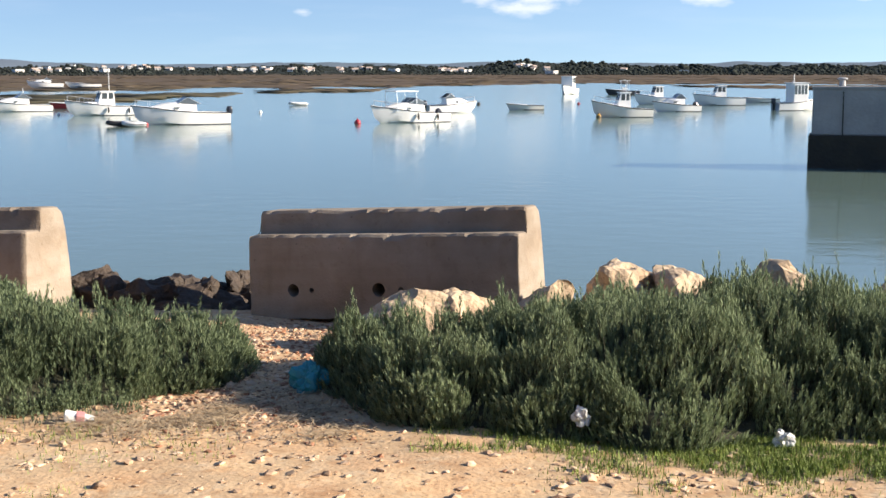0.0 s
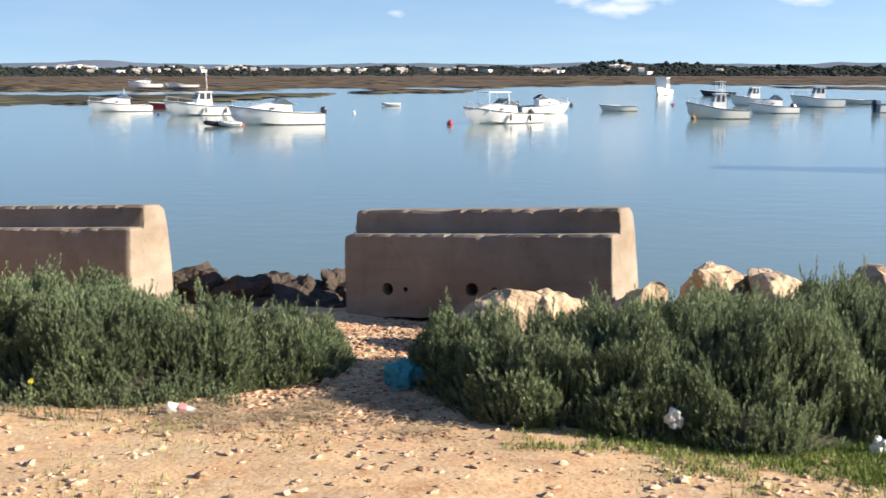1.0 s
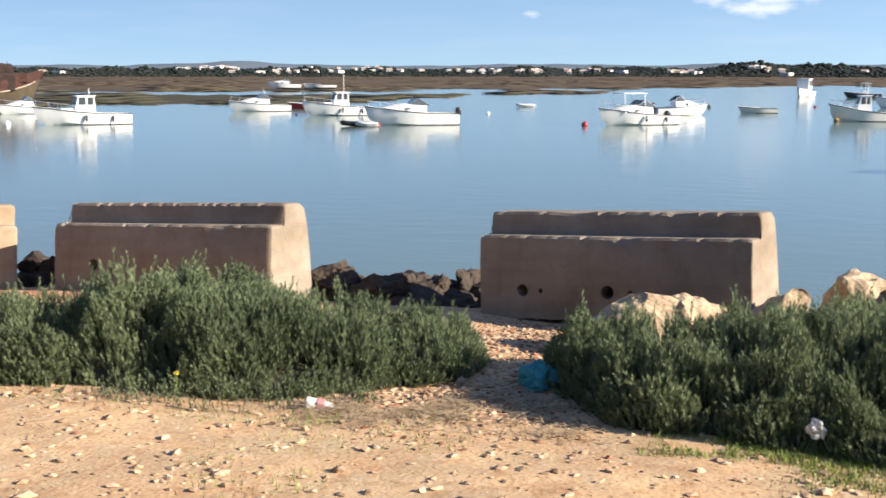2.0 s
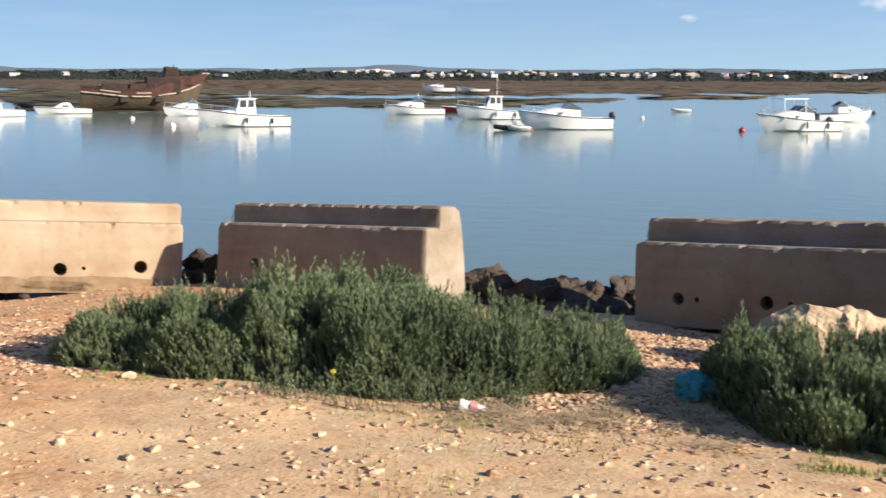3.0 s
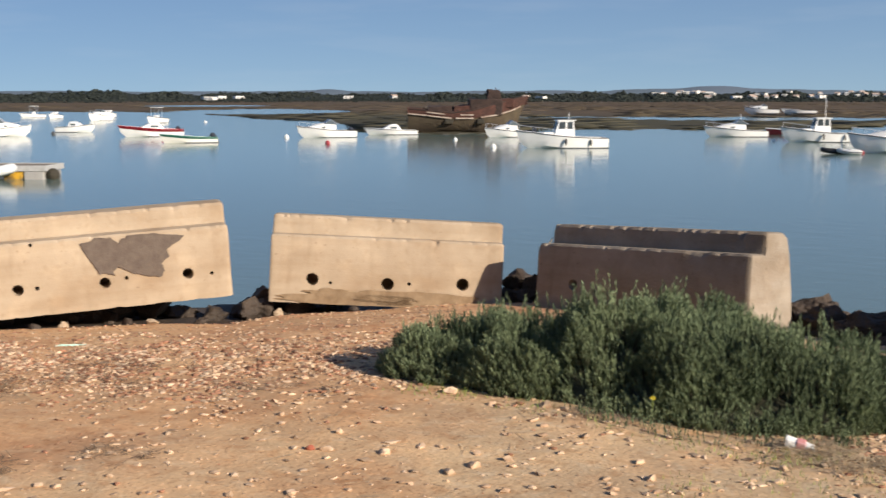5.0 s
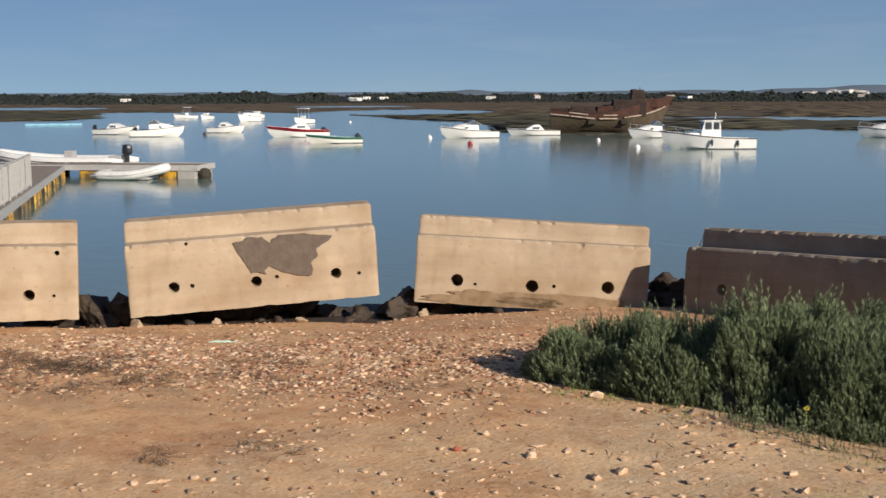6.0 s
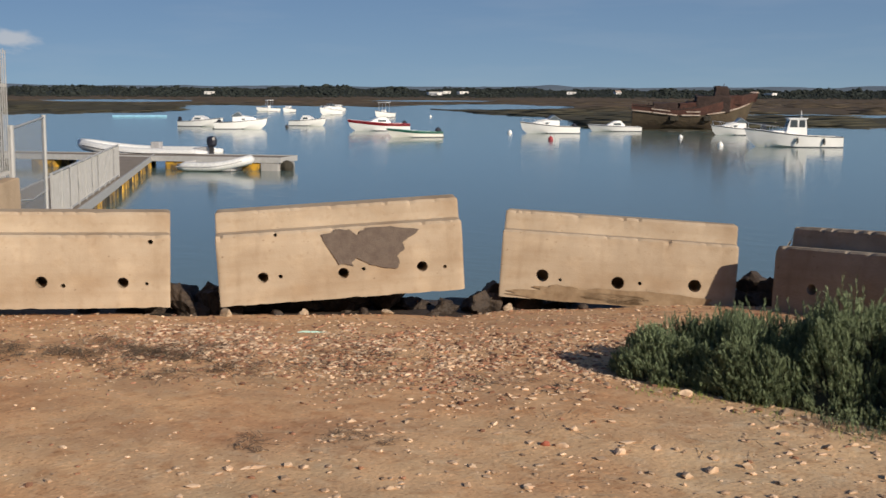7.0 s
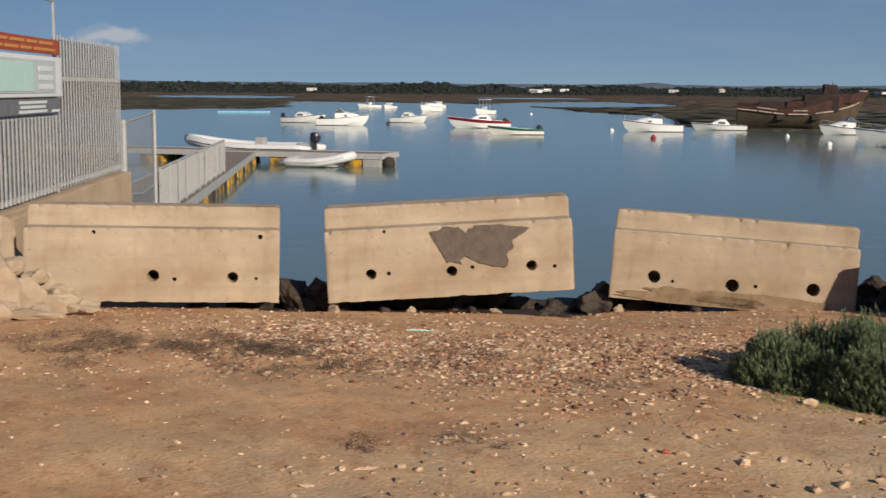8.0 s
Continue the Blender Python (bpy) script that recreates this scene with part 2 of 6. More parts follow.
def leafy(m, share):
    """Thin leaves: part of the light passes through."""
    nt = m.node_tree
    b = nt.nodes["Principled BSDF"]
    out = nt.nodes["Material Output"]
    tr = nt.nodes.new("ShaderNodeBsdfTranslucent")
    nt.links.new(b.inputs["Base Color"].links[0].from_socket, tr.inputs["Color"])
    mx = nt.nodes.new("ShaderNodeMixShader")
    mx.inputs["Fac"].default_value = share
    nt.links.new(b.outputs[0], mx.inputs[1])
    nt.links.new(tr.outputs[0], mx.inputs[2])
    nt.links.new(mx.outputs[0], out.inputs["Surface"])


leafy(LEAF, 0.22)
# dark tone for the stems and for the shaded inside of the shrubs
TWIG_SHADE = mat("dark_twigs_and_shade", (0.045, 0.045, 0.025), (0.03, 0.032, 0.018), 0.95, scale=14, bump=0.8, bscale=40)
WRACK = mat("dry_wrack", (0.15, 0.105, 0.065), (0.09, 0.065, 0.042), 0.95, scale=6, rand=0.35)
STRAW = mat("dry_stalks", (0.56, 0.43, 0.27), (0.34, 0.25, 0.15), 0.9, scale=5, rand=0.3)
GRASS = mat("young_grass", (0.21, 0.27, 0.055), (0.15, 0.21, 0.04), 0.7, scale=4, rand=0.35)
GEL = mat("white_gelcoat", (0.83, 0.83, 0.82), (0.76, 0.76, 0.75), 0.3, scale=1.2, bump=0.02, bscale=8)
CREAM = mat("cream_gelcoat", (0.80, 0.79, 0.74), (0.72, 0.70, 0.64), 0.35, scale=1.2)
DARKHULL = mat("dark_antifouling", (0.03, 0.035, 0.05), (0.05, 0.05, 0.055), 0.6, scale=3)
GLASS = mat("tinted_glass", (0.10, 0.12, 0.13), None, 0.06)
RUBBER = mat("black_rubber", (0.02, 0.02, 0.022), (0.035, 0.035, 0.037), 0.6, scale=8)
COWL = mat("dark_engine_cowl", (0.018, 0.02, 0.03), None, 0.3)
REDP = mat("red_paint", (0.34, 0.025, 0.04), (0.27, 0.02, 0.03), 0.4, scale=4)
GREENP = mat("green_paint", (0.04, 0.20, 0.14), (0.03, 0.15, 0.11), 0.45, scale=4)
BLUEP = mat("blue_canvas", (0.03, 0.07, 0.2), (0.02, 0.05, 0.14), 0.7, scale=4)
YELP = mat("yellow_plastic", (0.60, 0.34, 0.03), (0.10, 0.07, 0.035), 0.6, scale=1.6, lo=0.42, hi=0.56)
STEEL = mat("stainless_tube", (0.75, 0.75, 0.75), None, 0.3, metal=0.9)
GALV = mat("painted_grey_steel", (0.42, 0.42, 0.42), (0.34, 0.34, 0.335), 0.5, scale=7)
RUST = mat("rusted_hull", (0.072, 0.028, 0.021), (0.042, 0.020, 0.016), 0.95, scale=0.8, bump=0.6, bscale=6, third=(0.11, 0.05, 0.036))
WRECKMUD = mat("mud_stained_planks", (0.085, 0.068, 0.042), (0.06, 0.044, 0.03), 0.95, scale=1.3, bump=0.5, bscale=5, third=(0.12, 0.075, 0.045))
WRECKDARK = mat("charred_timber", (0.028, 0.018, 0.016), (0.05, 0.03, 0.025), 0.95, scale=1.5, bump=0.6, bscale=6)
RUSTPALE = mat("peeling_pale_paint", (0.48, 0.42, 0.36), (0.25, 0.17, 0.13), 0.9, scale=1.6)
WOOD = mat("weathered_deck", (0.26, 0.22, 0.18), (0.19, 0.16, 0.13), 0.9, scale=2)
QUAY = mat("grey_quay_concrete", (0.38, 0.37, 0.36), (0.28, 0.275, 0.27), 0.9, scale=0.7, bump=0.4, bscale=9)
WEED = mat("tidal_weed", (0.025, 0.023, 0.018), (0.04, 0.034, 0.022), 0.85, scale=1.4, bump=0.7, bscale=8)
WALLTAN = mat("tan_render_wall", (0.50, 0.37, 0.25), (0.40, 0.29, 0.19), 0.95, scale=1.5, bump=0.4, bscale=20)
FARTREE = mat("far_tree_foliage", (0.034, 0.040, 0.036), (0.024, 0.030, 0.028), 0.95, scale=0.02, rand=0.25, spec=0.05)
# blue-grey puts the distance haze into the hills' own colour
HAZEHILL = mat("far_hills_hazed", (0.16, 0.20, 0.25), (0.14, 0.18, 0.22), 1.0, scale=0.004, spec=0.0)
WHITEWASH = mat("whitewashed_wall", (0.76, 0.75, 0.73), (0.6, 0.58, 0.56), 0.9, scale=0.2)
TERRACOTTA = mat("terracotta_roof", (0.50, 0.40, 0.34), (0.42, 0.32, 0.27), 0.9, scale=0.4)
CYAN = mat("turquoise_plastic", (0.02, 0.27, 0.33), (0.015, 0.20, 0.26), 0.35, scale=6)
PLASTIC = mat("white_plastic_film", (0.75, 0.76, 0.76), (0.55, 0.57, 0.58), 0.35, scale=14, bump=0.6, bscale=40)
FILM = mat("clear_crumpled_film", (0.82, 0.84, 0.84), (0.6, 0.62, 0.63), 0.22, scale=14, bump=0.7, bscale=50)
FILM.node_tree.nodes["Principled BSDF"].inputs["Transmission Weight"].default_value = 0.15
PALEBLUE = mat("pale_blue_plastic", (0.25, 0.50, 0.66), (0.20, 0.42, 0.58), 0.4, scale=3)
PINK = mat("faded_pink_print", (0.60, 0.22, 0.22), (0.5, 0.3, 0.3), 0.5, scale=10)
SIGNORANGE = mat("orange_sign", (0.40, 0.085, 0.03), (0.32, 0.06, 0.025), 0.6, scale=6)
SIGNTEXT = mat("sign_lettering", (0.62, 0.27, 0.07), None, 0.6)
SIGNWHITE = mat("white_notice_board", (0.78, 0.80, 0.79), (0.70, 0.74, 0.73), 0.4, scale=5)
SIGNMINT = mat("mint_notice", (0.45, 0.68, 0.60), (0.55, 0.72, 0.66), 0.5, scale=8)
PANELGREY = mat("dark_grey_panel", (0.13, 0.13, 0.135), (0.20, 0.20, 0.205), 0.5, scale=8)
BOARDGLASS = mat("glazed_board_backing", (0.50, 0.55, 0.54), (0.58, 0.62, 0.61), 0.25, scale=4)
SIGNGREY = mat("grey_notice", (0.33, 0.33, 0.34), (0.42, 0.42, 0.43), 0.5, scale=8)
BRICKRED = mat("red_brick_shard", (0.42, 0.12, 0.07), (0.32, 0.10, 0.06), 0.9, scale=12)
YFLOWER = mat("yellow_blossom", (0.65, 0.55, 0.03), None, 0.6)


def mesh_material(name, tone, cover):
    """Fine wire mesh that lets part of the light through."""
    m = bpy.data.materials.new(name)
    m.use_nodes = True
    nt = m.node_tree
    b = nt.nodes["Principled BSDF"]
    b.inputs["Base Color"].default_value = (*tone, 1)
    b.inputs["Roughness"].default_value = 0.6
    b.inputs["Alpha"].default_value = cover
    return m


WIRE = mesh_material("fine_wire_mesh", (0.38, 0.39, 0.40), 0.32)
DARKWIRE = mesh_material("dark_wire_mesh", (0.10, 0.10, 0.105), 0.55)


def water_material():
    m = bpy.data.materials.new("calm_water")
    m.use_nodes = True
    nt = m.node_tree
    b = nt.nodes["Principled BSDF"]
    b.inputs["Base Color"].default_value = (0.13, 0.19, 0.17, 1)
    b.inputs["Roughness"].default_value = 0.11
    b.inputs["IOR"].default_value = 1.33
    co = nt.nodes.new("ShaderNodeTexCoord")
    hs = None
    for sc, amp in (((0.9, 1.6, 1), 0.05), ((5.0, 8.0, 1), 0.012)):
        mp = nt.nodes.new("ShaderNodeMapping")
        mp.inputs["Scale"].default_value = sc
        mp.inputs["Rotation"].default_value = (0, 0, radians(20))
        nt.links.new(co.outputs["Object"], mp.inputs["Vector"])
        n = nt.nodes.new("ShaderNodeTexNoise")
        n.inputs["Scale"].default_value, n.inputs["Detail"].default_value = 1.0, 3
        nt.links.new(mp.outputs[0], n.inputs["Vector"])
        ml = nt.nodes.new("ShaderNodeMath")
        ml.operation = 'MULTIPLY'
        ml.inputs[1].default_value = amp
        nt.links.new(n.outputs["Fac"], ml.inputs[0])
        if hs is None:
            hs = ml.outputs[0]
        else:
            ad = nt.nodes.new("ShaderNodeMath")
            nt.links.new(hs, ad.inputs[0])
            nt.links.new(ml.outputs[0], ad.inputs[1])
            hs = ad.outputs[0]
    bp = nt.nodes.new("ShaderNodeBump")
    bp.inputs["Strength"].default_value, bp.inputs["Distance"].default_value = 0.15, 1.0
    nt.links.new(hs, bp.inputs["Height"])
    nt.links.new(bp.outputs[0], b.inputs["Normal"])
    return m


WATER = water_material()

# ---- builders ----


def soften(me, angle):
    """Smooth shading that keeps edges sharper than the angle crisp."""
    for p in me.polygons:
        p.use_smooth = True
    me.set_sharp_from_angle(angle=radians(angle))



def part(name, bm, material, parent=None, label="", smooth=False, crisp=0.0):
    me = bpy.data.meshes.new(name)
    bm.to_mesh(me)
    bm.free()
    if crisp:
        soften(me, crisp)
    for m in (material if isinstance(material, (list, tuple)) else [material]):
        me.materials.append(m)
    if smooth:
        for p in me.polygons:
            p.use_smooth = True
    ob = new(name, me)
    ob.parent = parent
    if label:
        ob["label"] = label
    return ob


def raw(name, verts, faces, material, parent=None, label="", smooth=False):
    me = bpy.data.meshes.new(name)
    me.from_pydata([tuple(v) for v in verts], [], [tuple(f) for f in faces])
    me.materials.append(material)
    if smooth:
        for p in me.polygons:
            p.use_smooth = True
    ob = new(name, me)
    ob.parent = parent
    if label:
        ob["label"] = label
    return ob


def thing(name, label, category, m=None, group="", kind=""):
    e = new(name)
    e.empty_display_size = 0.2
    if m is not None:
        e.matrix_world = m
    return tagged(e, label, category, group, kind)


def box(bm, a, b, bevel=0.0, m=None):
    """A box between two corners, bevelled."""
    c = [(x + y) / 2 for x, y in zip(a, b)]
    s = [abs(y - x) for x, y in zip(a, b)]
    t = Matrix.Translation(c) @ Matrix.Diagonal((*s, 1))
    r = bmesh.ops.create_cube(bm, size=1, matrix=(m @ t) if m is not None else t)
    if bevel:
        es = {e for v in r["verts"] for e in v.link_edges}
        bmesh.ops.bevel(bm, geom=list(es), offset=bevel, segments=2, affect='EDGES', profile=0.6)
    return r["verts"]


def tube(bm, pts, r, n=6):
    """A round bar along points, one unbroken skin."""
    pts = [Vector(p) for p in pts]
    rings = []
    for i, p in enumerate(pts):
        d = (pts[min(i + 1, len(pts) - 1)] - pts[max(i - 1, 0)]).normalized()
        m = d.to_track_quat('Z', 'Y').to_matrix()
        rings.append([p + m @ Vector((r * math.cos(2 * math.pi * k / n), r * math.sin(2 * math.pi * k / n), 0)) for k in range(n)])
    vs = loft(bm, rings)
    bm.faces.new(list(reversed(vs[0])))
    bm.faces.new(vs[-1])


def loft(bm, rings, close=True):
    """Skin rings of equal length."""
    vs = [[bm.verts.new(p) for p in r] for r in rings]
    n = len(vs[0])
    for a, b in zip(vs, vs[1:]):
        for i in range(n if close else n - 1):
            j = (i + 1) % n
            try:
                bm.faces.new((a[i], a[j], b[j], b[i]))
            except ValueError:
                pass
    return vs


def fbm(p, octaves=4):
    return noise.fractal(Vector(p), 1.0, 2.0, octaves)


# ---- ground, sea and shore ----
WATER_Z = -1.5
SHORE = np.array([(60, -40), (14, 4.5), (6, 7.4), (0.6, 8.35), (-1.4, 9.1), (-3.2, 9.35), (-5.0, 9.6), (-5.7, 9.4), (-6.6, 8.66), (-7.0, 8.1), (-7.02, 7.5), (-8.1, 6.27), (-8.62, 5.72), (-9.9, 4.4), (-11.5, 2.6), (-16, -2), (-60, -40)], float)


def shore_distance(x, y):
    """Metres beyond the row of blocks (positive towards the water)."""
    best = np.full(x.shape, 1e9)
    side = np.zeros(x.shape)
    for (ax, ay), (bx, by) in zip(SHORE, SHORE[1:]):
        dx, dy = bx - ax, by - ay
        t = np.clip(((x - ax) * dx + (y - ay) * dy) / (dx * dx + dy * dy), 0, 1)
        d = np.hypot(x - ax - t * dx, y - ay - t * dy)
        cr = dx * (y - ay) - dy * (x - ax)
        closer = d < best - 1e-9
        best = np.where(closer, d, best)
        side = np.where(closer, -np.sign(cr), side)
    return best * side


# the far edge of the water: bearing to the left in degrees, metres
MARSH_EDGE = [(-90, 420), (-30, 330), (-20, 190), (-12, 230), (-7, 300), (-2, 255), (2, 240), (3, 178), (9, 172), (10, 150), (13.5, 150), (14, 125), (20, 122), (24, 122), (28, 124), (30.3, 107), (34.3, 107), (35.8, 124), (36.6, 142), (38, 165), (41, 185), (44, 260), (48, 285), (54, 300), (55, 205), (58, 186), (62, 180), (75, 170), (120, 150), (140, 120)]
# channels of water inside the marsh: bearing span, metres span
CHANNELS = [(11.5, 25, 170, 200), (23, 30, 186, 200), (7.5, 12.5, 178, 232), (36.5, 45, 232, 320), (38.5, 42.5, 300, 340), (54, 60.5, 380, 500), (2.5, 6, 205, 235), (-20, -9, 255, 285), (40, 46, 420, 500), (-16, -10, 205, 215)]


def marsh_height(az, r):
    e = np.interp(az, [a for a, _ in MARSH_EDGE], [b for _, b in MARSH_EDGE], left=420, right=120)
    e = e * (1 + 0.02 * np.sin(az * 2.3) + 0.012 * np.sin(az * 7.1 + 1) + 0.008 * np.sin(az * 19 + 2))
    h = np.clip((r - e) / 6.0, -1, 1)
    for a0, a1, r0, r1 in CHANNELS:
        mid, half = (a0 + a1) / 2, (a1 - a0) / 2
        w = np.sqrt(np.clip(1 - ((az - mid) / half) ** 2, 0, 1))
        rm = (r0 + r1) / 2 + 4 * np.sin(az * 3.1 + r0)
        hw = (r1 - r0) / 2 * w
        h = np.minimum(h, np.where(w > 0, np.clip((np.abs(r - rm) - hw) / 4.0, -1, 1), 1))
    return np.where(h > 0, WATER_Z + 0.13 * h, WATER_Z + 1.4 * h)


def ground_height(x, y):
    s = shore_distance(x, y)
    near = -(0.10 + 0.08 * np.exp(-((x + 6.5) / 1.2) ** 2)) * np.clip((s + 2.5) / 2.5, 0, 1) ** 2
    near += 0.018 * np.sin(x * 1.3 + 0.6 * y) * np.sin(y * 1.7 - 0.4 * x) + 0.008 * np.sin(x * 4.1 + 1) * np.sin(y * 3.7)
    k = np.clip(s / 0.22, 0, 1)
    drop = -0.07 * k * k * (3 - 2 * k) - np.where(s > 0.2, 0.03 * (s - 0.2), 0) - np.where(s > 1.1, 0.55 * (s - 1.1) + 0.05 * (s - 1.1) ** 2, 0)
    z = np.maximum(near + drop, -3.0)
    r = np.hypot(x, y)
    az = np.degrees(np.arctan2(-x, y))
    far = marsh_height(az, r)
    return np.where(r > 80, np.where(s > 0, np.maximum(z, far), z), z)


def build_ground():
    az = np.concatenate([np.arange(-30, 80, 0.35), np.arange(80, 330.1, 5.0)])
    rr = [0.0, 0.6]
    while rr[-1] < 4500:
        rr.append(rr[-1] * (1.016 if rr[-1] < 20 else 1.045 if rr[-1] < 100 else 1.012 if rr[-1] < 520 else 1.10))
    rr = np.array(rr[1:])
    A, Rr = np.meshgrid(np.radians(az[:-1]), rr)
    x, y = -np.sin(A) * Rr, np.cos(A) * Rr
    z = ground_height(x.ravel(), y.ravel()).reshape(x.shape)
    n, k = x.shape[1], x.shape[0]
    verts = np.stack([x.ravel(), y.ravel(), z.ravel()], 1)
    i, j = np.meshgrid(np.arange(k - 1), np.arange(n), indexing="ij")
    a = (i * n + j).ravel()
    b = (i * n + (j + 1) % n).ravel()
    faces = np.stack([a, b, b + n, a + n], 1)
    me = bpy.data.meshes.new("ground")
    me.from_pydata(verts.tolist() + [(0, 0, 0)], [], faces.tolist() + [(k * n, (q + 1) % n, q) for q in range(n)])
    me.materials.append(SAND)
    me.materials.append(MARSH)
    me.materials.append(BED)
    me.materials.append(DARKROCK)
    idx = np.where((i.ravel() < len(rr[rr < 70])), 0, 1)
    low = z[i.ravel(), j.ravel()] < WATER_Z
    idx = np.where(low, 2, idx)
    sd = shore_distance(x.ravel(), y.ravel()).reshape(x.shape)[i.ravel(), j.ravel()]
    # dark ground beyond the blocks, with their shade put into its colour
    idx = np.where((idx == 0) & (sd > 0.06), 3, idx)
    me.polygons.foreach_set("material_index", np.concatenate([idx, np.zeros(n, int)]).astype(np.int32))
    me.polygons.foreach_set("use_smooth", np.ones(len(me.polygons), bool))
    me.update()
    tagged(new("ground", me), "sandy stony shore with brown salt marsh far off", "ground", kind="structure")


build_ground()


def gz(x, y):
    return float(ground_height(np.array([x], float), np.array([y], float))[0])


def build_water():
    bm = bmesh.new()
    bmesh.ops.create_circle(bm, cap_ends=True, segments=96, radius=4300)
    w = part("water", bm, WATER)
    w.location.z = WATER_Z
    tagged(w, "calm grey-blue lagoon water mirroring the sky", "water", kind="structure")


build_water()

# ---- concrete blocks ----
BL, BH, LEDGE = 2.04, 0.768, 0.603


def block_bmesh(seed, wear):
    """Stepped concrete block: section swept along its length, edges chipped, corners worn round."""
    bm = bmesh.new()
    sec = [(0.0, 0.0), (0.001, 0.2), (0.004, 0.42), (0.010, 0.46), (0.018, LEDGE - 0.05), (0.022, LEDGE - 0.018), (0.040, LEDGE), (0.12, LEDGE), (0.195, LEDGE), (0.202, LEDGE + 0.02), (0.208, BH - 0.07), (0.211, BH - 0.022), (0.230, BH), (0.32, BH), (0.44, BH), (0.49, BH - 0.03), (0.525, LEDGE), (0.565, 0.35), (0.60, 0.0), (0.28, 0.0)]
    round_off = 0.008 + wear * 0.75
    steps = [0.0, 0.006, 0.02, 0.04, 0.065]
    nseg = 70
    xs = steps + [0.09 + (BL - 0.18) * k / nseg for k in range(nseg + 1)] + [BL - q for q in reversed(steps)]
    rings = []
    for k, x in enumerate(xs):
        near = min(x, BL - x)
        t = max(0.0, 1 - near / round_off)
        drop = round_off * (1 - math.sqrt(1 - t * t)) * 0.6
        sx = 1 if x < BL / 2 else -1
        ring = []
        for i, (y, z) in enumerate(sec):
            e = fbm((x * 5 + seed, y * 6, z * 6), 3) * 0.004
            c = 0.0
            if i in (5, 6, 11, 12):
                c = max(0.0, fbm((x * 15 + seed * 3, (i > 8) * 3.0, 4.0), 4) - 0.05) * wear * 0.8
                c += max(0.0, fbm((x * 2.3 + seed, (i > 8) * 5.0, 1.0), 2) - 0.35) * wear * 0.9
            elif i in (4, 10):
                c = max(0.0, fbm((x * 9 + seed * 3, (i > 8) * 3.0, 4.0), 4) - 0.15) * wear * 0.4
            up = drop if i in (5, 6, 7, 8) or 10 <= i <= 15 else 0.0
            inward = drop * 0.4 if i < 6 or 9 <= i < 12 else 0.0
            if near < 0.03 and i < 12:
                inward += (1 - near / 0.03) * max(0.0, fbm((z * 13 + seed, (i > 8) * 4.0, 9 + (sx > 0)), 4)) * wear * 0.8
            low = max(0.0, fbm((x * 5 + seed, 2.0, seed), 4)) * wear * 0.5 if i == 0 else 0.0
            ring.append((x, y + e + c * 0.8 + inward + low, max(z - c * 0.9 - up, 0.0) + low))
        rings.append(ring)
    vs = loft(bm, rings)
    caps = [bm.faces.new(vs[0]), bm.faces.new(list(reversed(vs[-1])))]
    bmesh.ops.triangulate(bm, faces=caps, ngon_method='EAR_CLIP')
    bmesh.ops.recalc_face_normals(bm, faces=bm.faces)
    if bm.calc_volume(signed=True) < 0:
        bmesh.ops.reverse_faces(bm, faces=bm.faces)
    return bm


def cut_holes(body, holes):
    """Bore the round holes through the front into the block."""
    bm = bmesh.new()
    for x, z, r in holes:
        m = Matrix.Translation((x, 0.10, z)) @ Matrix.Rotation(math.pi / 2, 4, 'X')
        bmesh.ops.create_cone(bm, cap_ends=True, segments=20, radius1=r, radius2=r * 1.02, depth=0.34, matrix=m)
    me = bpy.data.meshes.new("bore")
    bm.to_mesh(me)
    bm.free()
    cutter = bpy.data.objects.new("bore", me)
    scene.collection.objects.link(cutter)
    cutter.parent = body.parent
    mod = body.modifiers.new("bore", 'BOOLEAN')
    mod.operation, mod.object, mod.solver = 'DIFFERENCE', cutter, 'EXACT'
    mod.use_self = True
    bpy.context.view_layer.update()
    ev = body.evaluated_get(bpy.context.evaluated_depsgraph_get())
    done = bpy.data.meshes.new_from_object(ev)
    body.modifiers.clear()
    body.data = done
    bpy.data.objects.remove(cutter)


def front_y(z):
    return float(np.interp(z, [0, 0.2, 0.42, 0.46, LEDGE - 0.02], [0, 0.001, 0.004, 0.010, 0.02]))


def ragged_patch(x0, x1, z0, z1, seed, y=-0.008, rough=0.25, n=40, thick=0.004):
    """A thin ragged layer on the front face."""
    bm = bmesh.new()
    cx, cz, hx, hz = (x0 + x1) / 2, (z0 + z1) / 2, (x1 - x0) / 2, (z1 - z0) / 2
    fr, bk = [], []
    for i in range(n):
        a = 2 * math.pi * i / n
        k = 1 + rough * fbm((math.cos(a) * 2.2 + seed, math.sin(a) * 2.2, seed), 4)
        ca, sa = math.cos(a), math.sin(a)
        q = 1 / max(abs(ca) ** 3 + abs(sa) ** 3, 1e-3) ** (1 / 3)
        px, pz = cx + hx * ca * q * k, cz + hz * sa * q * k
        yf = front_y(pz)
        fr.append((px, yf + y - thick, pz))
        bk.append((px, yf + 0.02, pz))
    vs = loft(bm, [bk, fr])
    bm.faces.new(vs[1])
    bmesh.ops.recalc_face_normals(bm, faces=bm.faces)
    return bm


# ragged outline of the repair, along and up the face
MORTAR = [(0.865, 0.55), (0.93, 0.57), (0.98, 0.588), (1.10, 0.585), (1.156, 0.536), (1.19, 0.56), (1.234, 0.588), (1.447, 0.588), (1.68, 0.547), (1.603, 0.482), (1.535, 0.447), (1.554, 0.386), (1.477, 0.341), (1.51, 0.268), (1.467, 0.225), (1.39, 0.237), (1.253, 0.277), (1.137, 0.346), (1.098, 0.319), (1.117, 0.271), (1.04, 0.300), (0.99, 0.297), (0.962, 0.359), (0.903, 0.464)]


